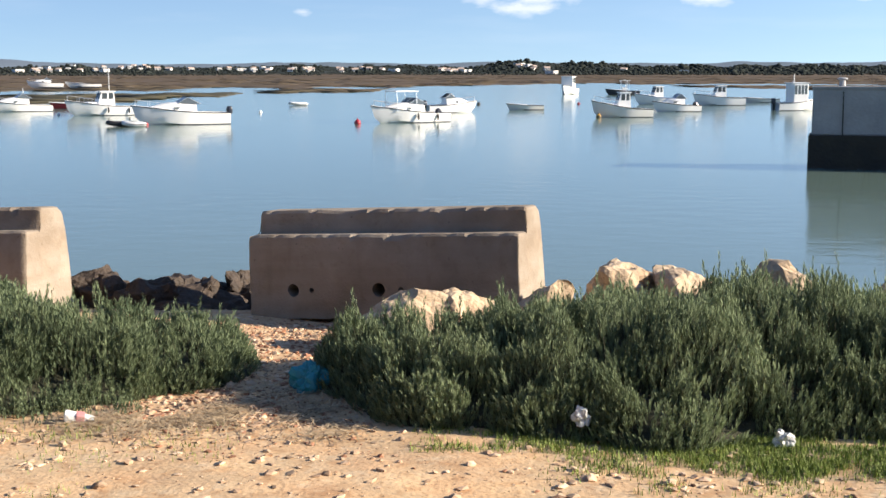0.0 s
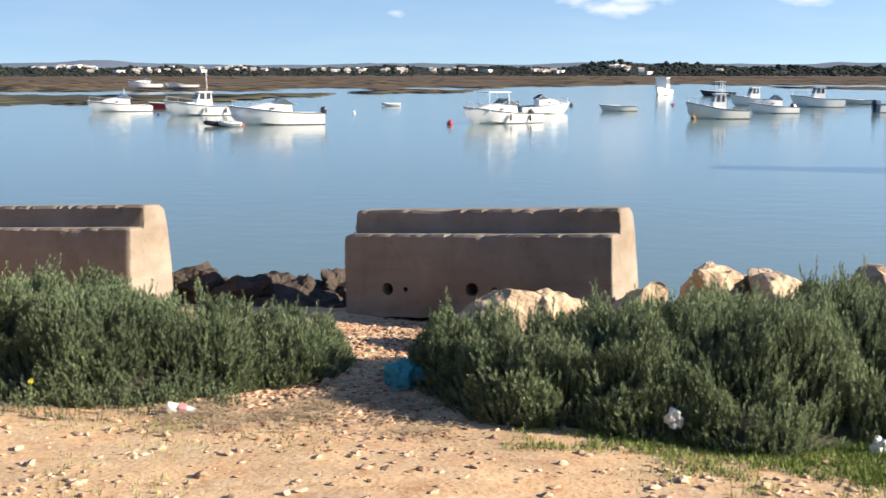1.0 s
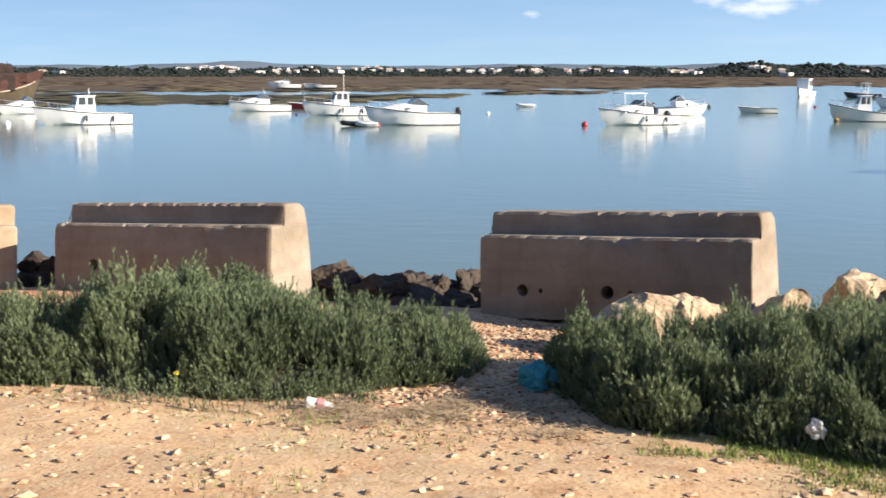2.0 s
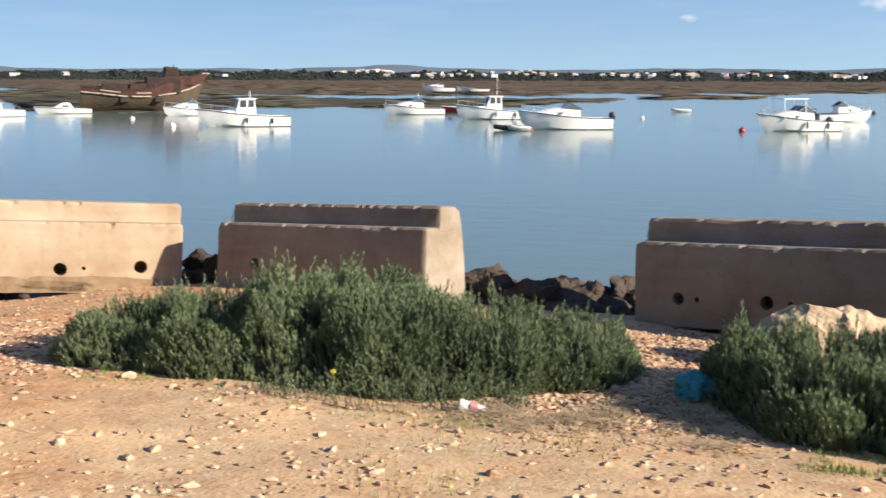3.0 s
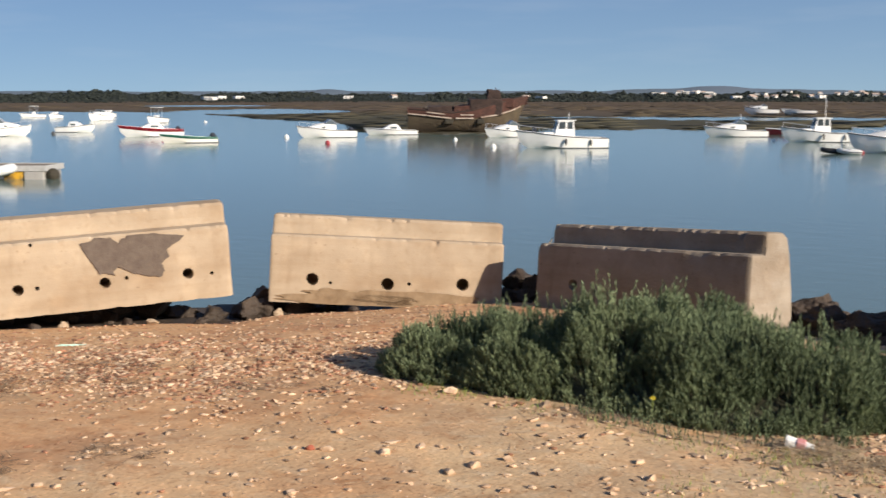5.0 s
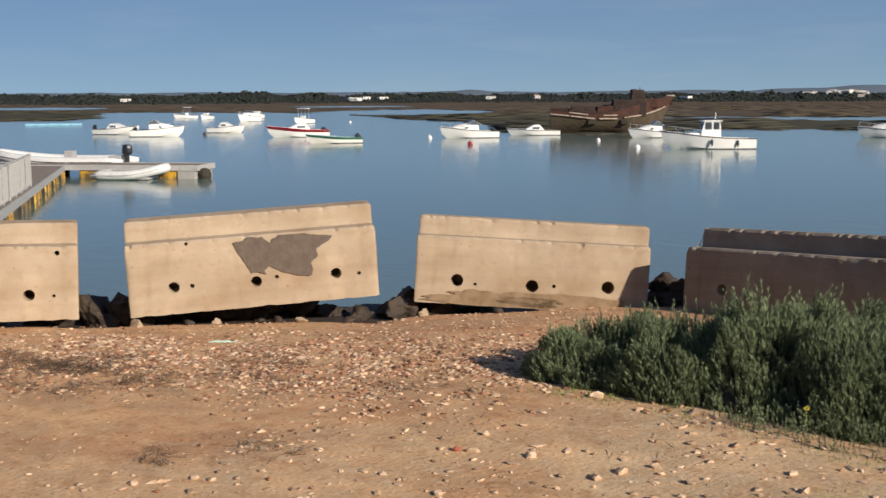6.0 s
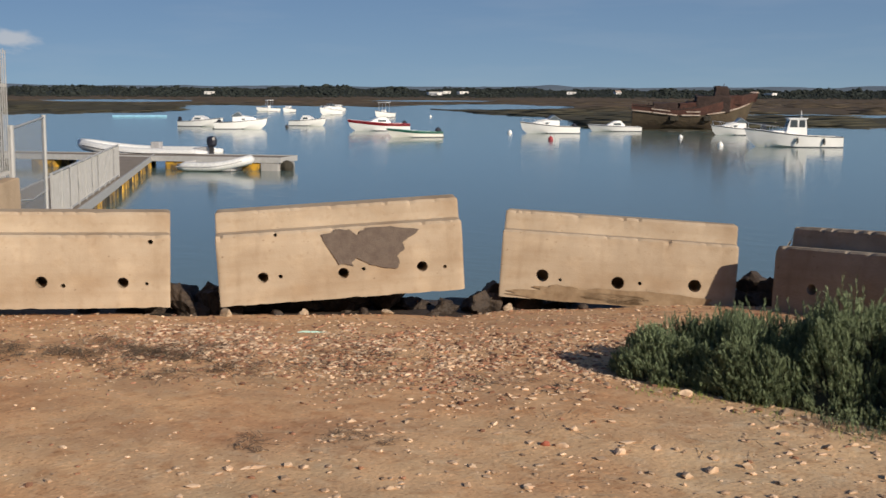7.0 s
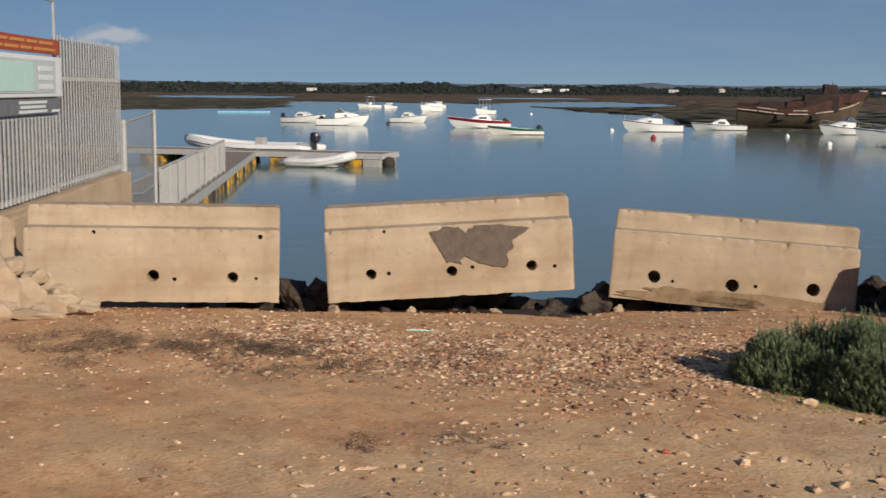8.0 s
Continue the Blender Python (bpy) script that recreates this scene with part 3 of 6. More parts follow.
def outline_patch(pts, proud):
    """A thin skin of mortar inside a ragged outline."""
    bm = bmesh.new()
    ring = []
    for (ax, az), (bx, bz) in zip(pts, pts[1:] + pts[:1]):
        for k in range(5):
            t = k / 5
            x, z = ax + (bx - ax) * t, az + (bz - az) * t
            d = 0.014 * fbm((x * 22, z * 22, 5), 3)
            ring.append((x + d, z - d))
    fr = [(x, front_y(z) - proud, z) for x, z in ring]
    bk = [(x, 0.03, z) for x, z in ring]
    vs = loft(bm, [bk, fr])
    cap = bm.faces.new(vs[1])
    bmesh.ops.triangulate(bm, faces=[cap], ngon_method='EAR_CLIP')
    bmesh.ops.recalc_face_normals(bm, faces=bm.faces)
    return bm


def concrete_block(label, x, y, z, yaw, tilt, lean, seed, wear, holes, extra=(), material=None):
    m = Matrix.Translation((x, y, z)) @ Matrix.Rotation(radians(yaw), 4, 'Z') @ Matrix.Rotation(radians(-tilt), 4, 'Y') @ Matrix.Rotation(radians(lean), 4, 'X')
    e = thing("concrete_block", label, "concrete block", m, "row of concrete blocks")
    body = part("body", block_bmesh(seed, wear), material or CONCRETE, e)
    cut_holes(body, holes)
    soften(body.data, 24)
    for name, bm, material, text in extra:
        part(name, bm, material, e, text)
    return e


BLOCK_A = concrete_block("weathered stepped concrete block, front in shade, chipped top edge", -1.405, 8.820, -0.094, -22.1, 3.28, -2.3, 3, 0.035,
               [(0.355, 0.205, 0.045), (1.02, 0.215, 0.048), (1.67, 0.18, 0.045), (0.50, 0.205, 0.018), (1.19, 0.215, 0.02), (1.88, 0.165, 0.02)], material=SHADECONCRETE)
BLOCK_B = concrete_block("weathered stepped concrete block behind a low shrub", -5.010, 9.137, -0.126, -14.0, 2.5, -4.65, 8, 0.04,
               [(0.40, 0.27, 0.045), (1.35, 0.23, 0.045)], material=SHADECONCRETE)
BLOCK_A.scale = (1.018, 0.97, 1.0)
BLOCK_B.scale = (1.028, 1.03, 1.0)
BLOCK_C = concrete_block("sunlit stepped concrete block with damp stains at its foot", -7.153, 8.164, -0.078, 35.0, -3.04, -2.4, 14, 0.026,
               [(0.37, 0.215, 0.055), (1.03, 0.20, 0.055), (1.69, 0.225, 0.055), (0.53, 0.19, 0.014), (1.22, 0.21, 0.016)],
               [("stain", ragged_patch(0.12, 1.30, 0.0, 0.10, 5, y=-0.010, thick=0.002), DAMP, "brown damp stain"), ("stain", ragged_patch(0.72, 1.86, 0.005, 0.14, 9, y=-0.010, thick=0.002), DAMP, "brown damp stain"), ("stain", ragged_patch(0.36, 0.74, 0.06, 0.14, 12, y=-0.011, rough=0.5, thick=0.002), DAMP, "brown damp stain")])
BLOCK_D = concrete_block("tilted stepped concrete block with grey mortar patch", -8.423, 6.053, -0.065, 49.3, 3.39, 2.5, 21, 0.028,
               [(0.365, 0.225, 0.045), (1.03, 0.215, 0.045), (1.69, 0.225, 0.045), (0.51, 0.225, 0.018), (1.20, 0.24, 0.016), (1.88, 0.21, 0.016), (0.49, 0.575, 0.014)],
               [("mortar_patch", outline_patch(MORTAR, 0.012), PATCH, "dark grey ragged mortar patch")])
concrete_block("sunlit stepped concrete block with broken end", -9.808, 4.034, -0.005, 55.0, -1.2, 1.3, 33, 0.028,
               [(1.02, 0.22, 0.048), (1.66, 0.21, 0.045), (1.19, 0.19, 0.018), (1.85, 0.20, 0.014), (1.88, 0.545, 0.02), (0.55, 0.57, 0.016)])
BLOCK_C.scale = (1.012, 1.0, 1.0)
BLOCK_D.scale = (1.015, 1.0, 1.0)

# ---- rocks and stones ----


def rock_bmesh(seed, sx, sy, sz, sub=4, rough=0.30, cuts=12):
    """An angular stone: a ball cut by random planes, then roughened."""
    rnd = random.Random(seed)
    bm = bmesh.new()
    bmesh.ops.create_icosphere(bm, subdivisions=sub, radius=1.0)
    planes = []
    for _ in range(cuts):
        n = Vector((rnd.uniform(-1, 1), rnd.uniform(-1, 1), rnd.uniform(-0.5, 1))).normalized()
        planes.append((n, rnd.uniform(0.42, 0.8)))
    for v in bm.verts:
        for n, d in planes:
            k = v.co.dot(n)
            if k > d:
                v.co -= n * (k - d) * 0.92
        v.co *= 1 + rough * 0.75 * fbm(v.co * 2.2 + Vector((seed * 3.1, 0, 0)), 5)
    for v in bm.verts:
        v.co = Vector((v.co.x * sx, v.co.y * sy, v.co.z * sz))
    return bm


def rock(name, label, x, y, z, sx, sy, sz, seed, material, yaw=0.0, group="", sub=4, rough=0.30, cuts=12):
    ob = part(name, rock_bmesh(seed, sx, sy, sz, sub, rough, cuts), material)
    ob.matrix_world = pose(x, y, z, 0, 0, yaw)
    return tagged(ob, label, "rock", group)


# pale boulders by the shaded block
for i, (x, y, z, sx, sy, sz, yw) in enumerate([(-0.22, 7.50, 0.13, 0.50, 0.26, 0.21, -8), (0.12, 7.70, 0.12, 0.32, 0.22, 0.23, 20), (0.68, 7.97, 0.13, 0.29, 0.22, 0.29, 20),
                                               (1.20, 8.60, 0.12, 0.34, 0.28, 0.33, 40), (1.64, 8.35, 0.12, 0.38, 0.28, 0.35, 75), (2.22, 8.12, 0.01, 0.62, 0.36, 0.46, -12),
                                               (3.3, 8.4, 0.0, 0.3, 0.3, 0.3, 0)]):
    rock("boulder", "pale tan angular boulder behind the shrub", x, y, z, sx, sy, sz, 40 + i, ROCK, yw, "pale boulders")
# dark wet rocks on the slope to the water
DARK_ROCKS = [(-2.62, 9.45, -0.06, 0.32, 0.22, 0.26), (-2.28, 9.40, -0.06, 0.27, 0.2, 0.24), (-1.86, 9.65, -0.08, 0.28, 0.2, 0.24), (-1.62, 9.70, -0.04, 0.20, 0.16, 0.23),
              (-2.05, 9.25, -0.12, 0.3, 0.18, 0.13), (-1.65, 9.35, -0.14, 0.25, 0.2, 0.15), (-2.9, 9.35, -0.15, 0.25, 0.2, 0.2), (-1.45, 9.5, -0.2, 0.2, 0.2, 0.2),
              (-2.45, 9.95, -0.45, 0.35, 0.3, 0.25), (-1.7, 10.2, -0.5, 0.4, 0.3, 0.25), (-2.9, 10.0, -0.5, 0.4, 0.3, 0.25),
              (-5.25, 9.95, -0.22, 0.25, 0.2, 0.2), (-5.65, 9.9, -0.2, 0.25, 0.25, 0.22), (-5.4, 10.3, -0.35, 0.3, 0.3, 0.2),
              (-7.32, 8.25, -0.2, 0.14, 0.12, 0.14), (-7.45, 8.5, -0.25, 0.2, 0.16, 0.2), (-7.05, 8.95, -0.3, 0.2, 0.2, 0.2), (-7.8, 7.9, -0.3, 0.2, 0.2, 0.2), (-8.6, 6.3, -0.15, 0.16, 0.14, 0.12),
              (-8.95, 6.15, -0.22, 0.25, 0.2, 0.22), (-9.2, 6.4, -0.3, 0.3, 0.25, 0.25), (-8.7, 6.7, -0.35, 0.3, 0.3, 0.3), (-8.2, 7.2, -0.35, 0.3, 0.3, 0.25), (-6.3, 9.4, -0.35, 0.3, 0.25, 0.2)]
DARK_ROCKS += [(-9.02, 6.08, -0.07, 0.22, 0.15, 0.17), (-8.85, 6.35, -0.08, 0.24, 0.18, 0.19), (-9.25, 5.9, -0.09, 0.22, 0.16, 0.17), (-7.3, 8.1, -0.13, 0.15, 0.12, 0.14), (-7.4, 8.35, -0.11, 0.22, 0.15, 0.16), (-5.35, 9.8, -0.04, 0.2, 0.15, 0.17), (-5.6, 9.95, -0.02, 0.2, 0.16, 0.17)]
# filler rocks added behind the lifted block, a dark mass for its shadow
for i in range(8):
    t = i / 10
    DARK_ROCKS.append((-9.25 + 1.75 * t + 0.06 * (i % 3), 6.25 + 1.85 * t, -0.12 + 0.02 * (i % 2), 0.26, 0.2, 0.14 + 0.02 * (i % 3)))
rock_rnd = random.Random(17)
for (ax, ay), (bx, by), n in (((-3.0, 9.75), (-1.2, 9.5), 16), ((-5.9, 9.9), (-4.9, 9.95), 9), ((-7.6, 8.7), (-7.0, 8.3), 10), ((-8.9, 6.6), (-7.5, 8.0), 18), ((-9.9, 5.4), (-8.9, 6.5), 12)):
    for i in range(n):
        t = rock_rnd.random()
        x, y = ax + (bx - ax) * t + rock_rnd.uniform(-0.12, 0.12), ay + (by - ay) * t + rock_rnd.uniform(-0.1, 0.5)
        q = rock_rnd.uniform(0.10, 0.24)
        if ax < -6.5:
            q *= 0.62
        DARK_ROCKS.append((x, y, gz(x, y) + q * 0.25, q * 1.3, q, q * 0.9))
for i, (x, y, z, sx, sy, sz) in enumerate(DARK_ROCKS):
    rock("shore_rock", "dark wet brown rock on the slope to the water, shade in its tone", x, y, z, sx, sy, sz, 70 + i, DARKROCK, i * 37 % 180, "dark shore rocks", 4 if i < 11 else 3, 0.5 if i < 11 else 0.30)
# lumps under the lifted blocks
for i, (x, y, sx) in enumerate([(-8.30, 6.02, 0.07), (-8.05, 6.35, 0.06), (-7.95, 6.55, 0.05), (-7.62, 6.95, 0.07), (-7.45, 7.05, 0.05), (-7.2, 7.35, 0.06), (-6.95, 8.05, 0.06), (-6.5, 8.55, 0.05)]):
    rock("lump", "brown earthy lump under a concrete block", x, y, gz(x, y) + sx * 0.3, sx * 1.3, sx, sx * 0.8, 120 + i, DARKROCK if i % 2 else ROCK, i * 50, "lumps under the blocks", sub=2)
# rubble at the broken end of the last block
for i, (x, y, z, sx, sy, sz, yw) in enumerate([(-9.36, 4.05, 0.04, 0.24, 0.10, 0.10, 60), (-9.42, 3.86, 0.14, 0.20, 0.12, 0.16, 50), (-9.30, 3.80, -0.01, 0.34, 0.16, 0.06, 40), (-9.38, 4.35, 0.0, 0.16, 0.08, 0.05, 70),
                                               (-9.52, 4.02, 0.20, 0.14, 0.08, 0.10, 40), (-9.64, 3.70, 0.26, 0.36, 0.24, 0.44, 20), (-9.78, 3.42, 0.24, 0.5, 0.34, 0.46, 80), (-9.45, 3.6, 0.02, 0.3, 0.2, 0.12, 10), (-9.30, 4.18, 0.0, 0.12, 0.07, 0.05, 30), (-10.12, 3.88, 0.26, 0.34, 0.30, 0.52, 15),
                                               (-9.22, 3.92, 0.02, 0.10, 0.07, 0.06, 15), (-9.28, 3.62, 0.03, 0.13, 0.09, 0.08, 70), (-9.44, 4.18, 0.10, 0.12, 0.06, 0.09, 52), (-9.34, 4.10, 0.10, 0.07, 0.05, 0.06, 12), (-9.16, 4.28, 0.0, 0.09, 0.06, 0.04, 35), (-9.40, 3.98, 0.26, 0.10, 0.07, 0.07, 80), (-9.48, 3.80, 0.36, 0.12, 0.09, 0.10, 25)]):
    rock("rubble_chunk", "broken pale concrete chunk beside the last block", x, y, z, sx, sy, sz, 140 + i, CONCRETE, yw, "concrete rubble", 3, rough=0.14, cuts=9)
STONES = [(-1.42, 4.85, 0.045), (0.95, 4.93, 0.05), (0.62, 4.98, 0.055), (-1.17, 6.54, 0.05), (-1.27, 6.44, 0.04), (-3.81, 5.84, 0.06), (-3.2, 5.85, 0.055), (-3.07, 5.83, 0.05),
          (-3.73, 4.56, 0.045), (-3.45, 4.66, 0.05), (-3.0, 4.75, 0.055), (-3.05, 4.6, 0.05), (-2.9, 4.9, 0.04), (-3.85, 4.82, 0.04), (-2.2, 4.95, 0.045), (-1.9, 4.7, 0.04), (-2.6, 4.35, 0.05), (-3.5, 4.0, 0.045),
          (-1.5, 6.05, 0.035), (-1.35, 6.15, 0.04), (-0.95, 5.9, 0.03), (-0.6, 5.82, 0.03), (-0.2, 5.5, 0.03), (0.2, 5.3, 0.03), (-1.75, 5.45, 0.04), (-2.05, 5.55, 0.035), (-0.8, 5.2, 0.03), (-1.0, 7.6, 0.04), (-0.75, 7.25, 0.035), (-5.3, 4.9, 0.03), (-2.35, 4.1, 0.04)]
for i, (x, y, r) in enumerate(STONES):
    rock("stone", "pale weathered stone lying on the sand", x, y, gz(x, y) + r * 0.12, r * 0.95, r * 0.75, r * 0.55, 200 + i, PEBBLE, i * 47 % 180, "loose stones", sub=2)


def scatter_pebbles():
    """Gravel over the trodden ground, thick in the band before the blocks and on the path."""
    rnd = np.random.RandomState(4)
    t = (1 + 5 ** 0.5) / 2
    ico = np.array([(-1, t, 0), (1, t, 0), (-1, -t, 0), (1, -t, 0), (0, -1, t), (0, 1, t), (0, -1, -t), (0, 1, -t), (t, 0, -1), (t, 0, 1), (-t, 0, -1), (-t, 0, 1)]) / 1.9
    tri = np.array([(0, 11, 5), (0, 5, 1), (0, 1, 7), (0, 7, 10), (0, 10, 11), (1, 5, 9), (5, 11, 4), (11, 10, 2), (10, 7, 6), (7, 1, 8), (3, 9, 4), (3, 4, 2), (3, 2, 6), (3, 6, 8), (3, 8, 9), (4, 9, 5), (2, 4, 11), (6, 2, 10), (8, 6, 7), (9, 8, 1)])
    band = np.array([(-7.5, 4.75), (-6.7, 5.2), (-5.65, 5.65), (-4.75, 6.4), (-4.5, 7.6)])
    n, path, thick = 60000, 5200, 20000
    az = np.radians(rnd.uniform(-24, 74, n))
    r = np.sqrt(rnd.uniform(3.4 ** 2, 11.5 ** 2, n))
    k = rnd.randint(0, len(band) - 1, thick)
    f = rnd.rand(thick)
    bx = band[k, 0] + (band[k + 1, 0] - band[k, 0]) * f + rnd.randn(thick) * 0.55
    by = band[k, 1] + (band[k + 1, 1] - band[k, 1]) * f + rnd.randn(thick) * 0.55
    x = np.concatenate([-np.sin(az) * r, rnd.uniform(-1.75, -0.3, path), bx])
    y = np.concatenate([np.cos(az) * r, rnd.uniform(5.75, 8.5, path), by])
    s = shore_distance(x, y)
    z = ground_height(x, y)
    V, F, M = [], [], []
    count = 0
    for i in range(len(x)):
        if s[i] > 0.35:
            continue
        patch = max(0, 0.5 + fbm((x[i] * 0.9, y[i] * 0.9, 3), 3))
        fine = max(0, 0.5 + 1.3 * fbm((x[i] * 3.1, y[i] * 3.1, 8), 3))
        red = 0.10
        if i >= n + path:
            dense, small, wide, red = 0.80 * (0.15 + 1.2 * fine), 0.005, 0.015, 0.40
            if s[i] > -0.7:
                dense *= 0.35
        elif i >= n:
            dense, small, wide, red = 0.9, 0.005, 0.015, 0.35
        elif -1.5 < x[i] < -0.3 and y[i] > 5.2:
            dense, small, wide, red = 0.85, 0.004, 0.014, 0.25
        elif s[i] > -2.8 and x[i] < -3.6:
            dense, small, wide, red = 0.5, 0.004, 0.010, 0.45
        elif x[i] > -4.9 and y[i] < 6.2:
            dense, small, wide, red = 0.40 * (0.25 + fine), 0.0035, 0.019, 0.05
        else:
            dense, small, wide, red = 0.17 * (0.2 + fine), 0.0035, 0.013, 0.25
        if rnd.rand() > dense * (0.5 + 0.9 * patch):
            continue
        q = small + wide * rnd.rand() ** 3.4
        a = rnd.rand() * 6.28
        sc = np.array((q * rnd.uniform(0.9, 1.9), q, q * rnd.uniform(0.3, 0.75)))
        p = ico * (1 + 0.25 * rnd.randn(12, 1)) * sc
        c, d = math.cos(a), math.sin(a)
        p = np.stack([p[:, 0] * c - p[:, 1] * d + x[i], p[:, 0] * d + p[:, 1] * c + y[i], p[:, 2] + z[i] + q * 0.2], 1)
        V.append(p)
        F.append(tri + 12 * count)
        M.append(1 if rnd.rand() < red else 0)
        count += 1
    ob = raw("gravel", np.concatenate(V), np.concatenate(F).tolist(), PEBBLE)
    ob.data.materials.append(CHIP)
    ob.data.polygons.foreach_set("material_index", np.repeat(np.array(M, np.int32), 20))
    tagged(ob, "pale and reddish gravel strewn over the sandy ground", "gravel", kind="stuff")


scatter_pebbles()

# ---- shrubs ----


def bush_height(lumps, x, y):
    h = np.zeros_like(x)
    for cx, cy, rx, ry, hh in lumps:
        d = ((x - cx) / rx) ** 2 + ((y - cy) / ry) ** 2
        h = np.maximum(h, hh * np.clip(1 - d ** 1.3, 0, 1) ** 0.58)
    return h


def shrub(label, lumps, seed, density, leaf_len=0.052, tall=1.0):
    rnd = np.random.RandomState(seed)
    x0, x1 = min(l[0] - l[2] for l in lumps), max(l[0] + l[2] for l in lumps)
    y0, y1 = min(l[1] - l[3] for l in lumps), max(l[1] + l[3] for l in lumps)
    bx, by = (x0 + x1) / 2, (y0 + y1) / 2
    e = thing("shrub", label, "shrub", pose(bx, by, gz(bx, by)))
    n = int((x1 - x0) * (y1 - y0) * density * 1.7)
    x, y = rnd.uniform(x0, x1, n), rnd.uniform(y0, y1, n)
    h = bush_height(lumps, x, y)
    slope = np.hypot(bush_height(lumps, x + 0.04, y) - h, bush_height(lumps, x, y + 0.04) - h) / 0.04
    keep = (h > 0.04) & (rnd.rand(n) < 0.25 + 0.75 * np.clip(slope / 2.2, 0, 1))
    x, y, h, slope = x[keep], y[keep], h[keep], slope[keep]
    clump = np.array([fbm((a * 4.6 + seed, b * 4.6, c * 5.0), 3) for a, b, c in zip(x, y, h)])
    keep = rnd.rand(len(x)) < np.clip(0.62 + 2.1 * clump, 0.10, 1.0)
    x, y, h, slope, clump = x[keep], y[keep], h[keep], slope[keep], clump[keep]
    side_shoots = np.clip(slope / 2.0, 0, 1)
    rag = np.array([fbm((a * 2.6, b * 2.6, seed), 4) for a, b in zip(x, y)])
    eps = 0.03
    gx = (bush_height(lumps, x + eps, y) - bush_height(lumps, x - eps, y)) / (2 * eps)
    gy = (bush_height(lumps, x, y + eps) - bush_height(lumps, x, y - eps)) / (2 * eps)
    m = len(x)
    base = ground_height(x, y)
    top = h * (1 + 0.32 * rag + 0.34 * clump) * (1 - (0.45 + 0.45 * side_shoots) * rnd.rand(m) ** (2.2 - 1.2 * side_shoots))
    top = np.where(rnd.rand(m) < 0.04, top * 1.15 + 0.025, top)
    out = np.stack([-gx, -gy, np.ones(m) * 1.1], 1)
    out[:, :2] = np.clip(out[:, :2], -1.3, 1.3) * 0.34
    out += rnd.randn(m, 3) * 0.17
    out /= np.linalg.norm(out, axis=1)[:, None]
    length = rnd.uniform(0.08, 0.18, m) * tall
    tip = np.stack([x, y, base + top], 1)
    root = tip - out * length[:, None]
    # leaves along each shoot, pointing up and outwards
    k = 11
    f = (np.arange(k) + 0.5) / k
    pos = root[:, None, :] + (tip - root)[:, None, :] * (f[None, :, None] ** 0.85)
    ang = (np.arange(k) * 2.4)[None, :] + rnd.rand(m, 1) * 6.28
    side = np.cross(out, np.array([0.3, 0.2, 0.93]))
    side /= np.linalg.norm(side, axis=1)[:, None] + 1e-6
    side2 = np.cross(out, side)
    rad = np.cos(ang)[..., None] * side[:, None, :] + np.sin(ang)[..., None] * side2[:, None, :]
    way = rad * 0.26 + out[:, None, :] * 0.95
    way /= np.linalg.norm(way, axis=2)[..., None]
    ll = leaf_len * (0.75 + 0.5 * rnd.rand(m, k, 1)) * (1.15 - 0.5 * f[None, :, None])
    wid = np.cross(way, rad)
    wid /= np.linalg.norm(wid, axis=2)[..., None] + 1e-6
    w = 0.0024 + 0.0012 * rnd.rand(m, k, 1)
    p0 = pos
    p1 = pos + way * ll * 0.55 + wid * w
    p2 = pos + way * ll
    p3 = pos + way * ll * 0.55 - wid * w
    verts = np.stack([p0, p1, p2, p3], 2).reshape(-1, 3)
    q = np.arange(m * k) * 4
    faces = np.stack([q, q + 1, q + 2, q + 3], 1)
    off = np.array((bx, by, gz(bx, by)))
    tagged(raw("foliage", verts - off, faces.tolist(), LEAF, e), kind="stuff")
    # stems: thin three-sided spikes, longer below
    low = root - out * 0.10
    s1 = side * 0.0022
    s2 = side2 * 0.0022
    sv = np.stack([low + s1, low - s1 * 0.5 + s2, low - s1 * 0.5 - s2, tip], 1).reshape(-1, 3)
    q = np.arange(m) * 4
    sf = np.concatenate([np.stack([q, q + 1, q + 3], 1), np.stack([q + 1, q + 2, q + 3], 1), np.stack([q + 2, q, q + 3], 1)])
    tagged(raw("stem_mass", sv - off, sf.tolist(), TWIG_SHADE, e), kind="stuff")
    # dark inner sheet: the shade between the shoots is put into its colour
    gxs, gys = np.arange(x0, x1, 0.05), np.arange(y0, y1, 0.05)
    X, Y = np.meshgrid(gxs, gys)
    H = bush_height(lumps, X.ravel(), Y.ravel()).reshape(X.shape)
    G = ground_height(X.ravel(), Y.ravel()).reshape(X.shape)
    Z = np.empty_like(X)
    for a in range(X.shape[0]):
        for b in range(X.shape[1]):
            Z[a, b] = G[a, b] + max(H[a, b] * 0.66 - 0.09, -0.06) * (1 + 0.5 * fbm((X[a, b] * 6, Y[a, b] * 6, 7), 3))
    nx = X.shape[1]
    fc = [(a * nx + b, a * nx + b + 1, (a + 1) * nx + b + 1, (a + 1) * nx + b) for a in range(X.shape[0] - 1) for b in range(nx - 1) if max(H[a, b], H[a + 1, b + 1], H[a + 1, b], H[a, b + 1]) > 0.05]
    raw("inner_tangle", np.stack([X.ravel(), Y.ravel(), Z.ravel()], 1) - off, fc, TWIG_SHADE, e, "dark twig-toned sheet standing in for the shade inside")
    return e


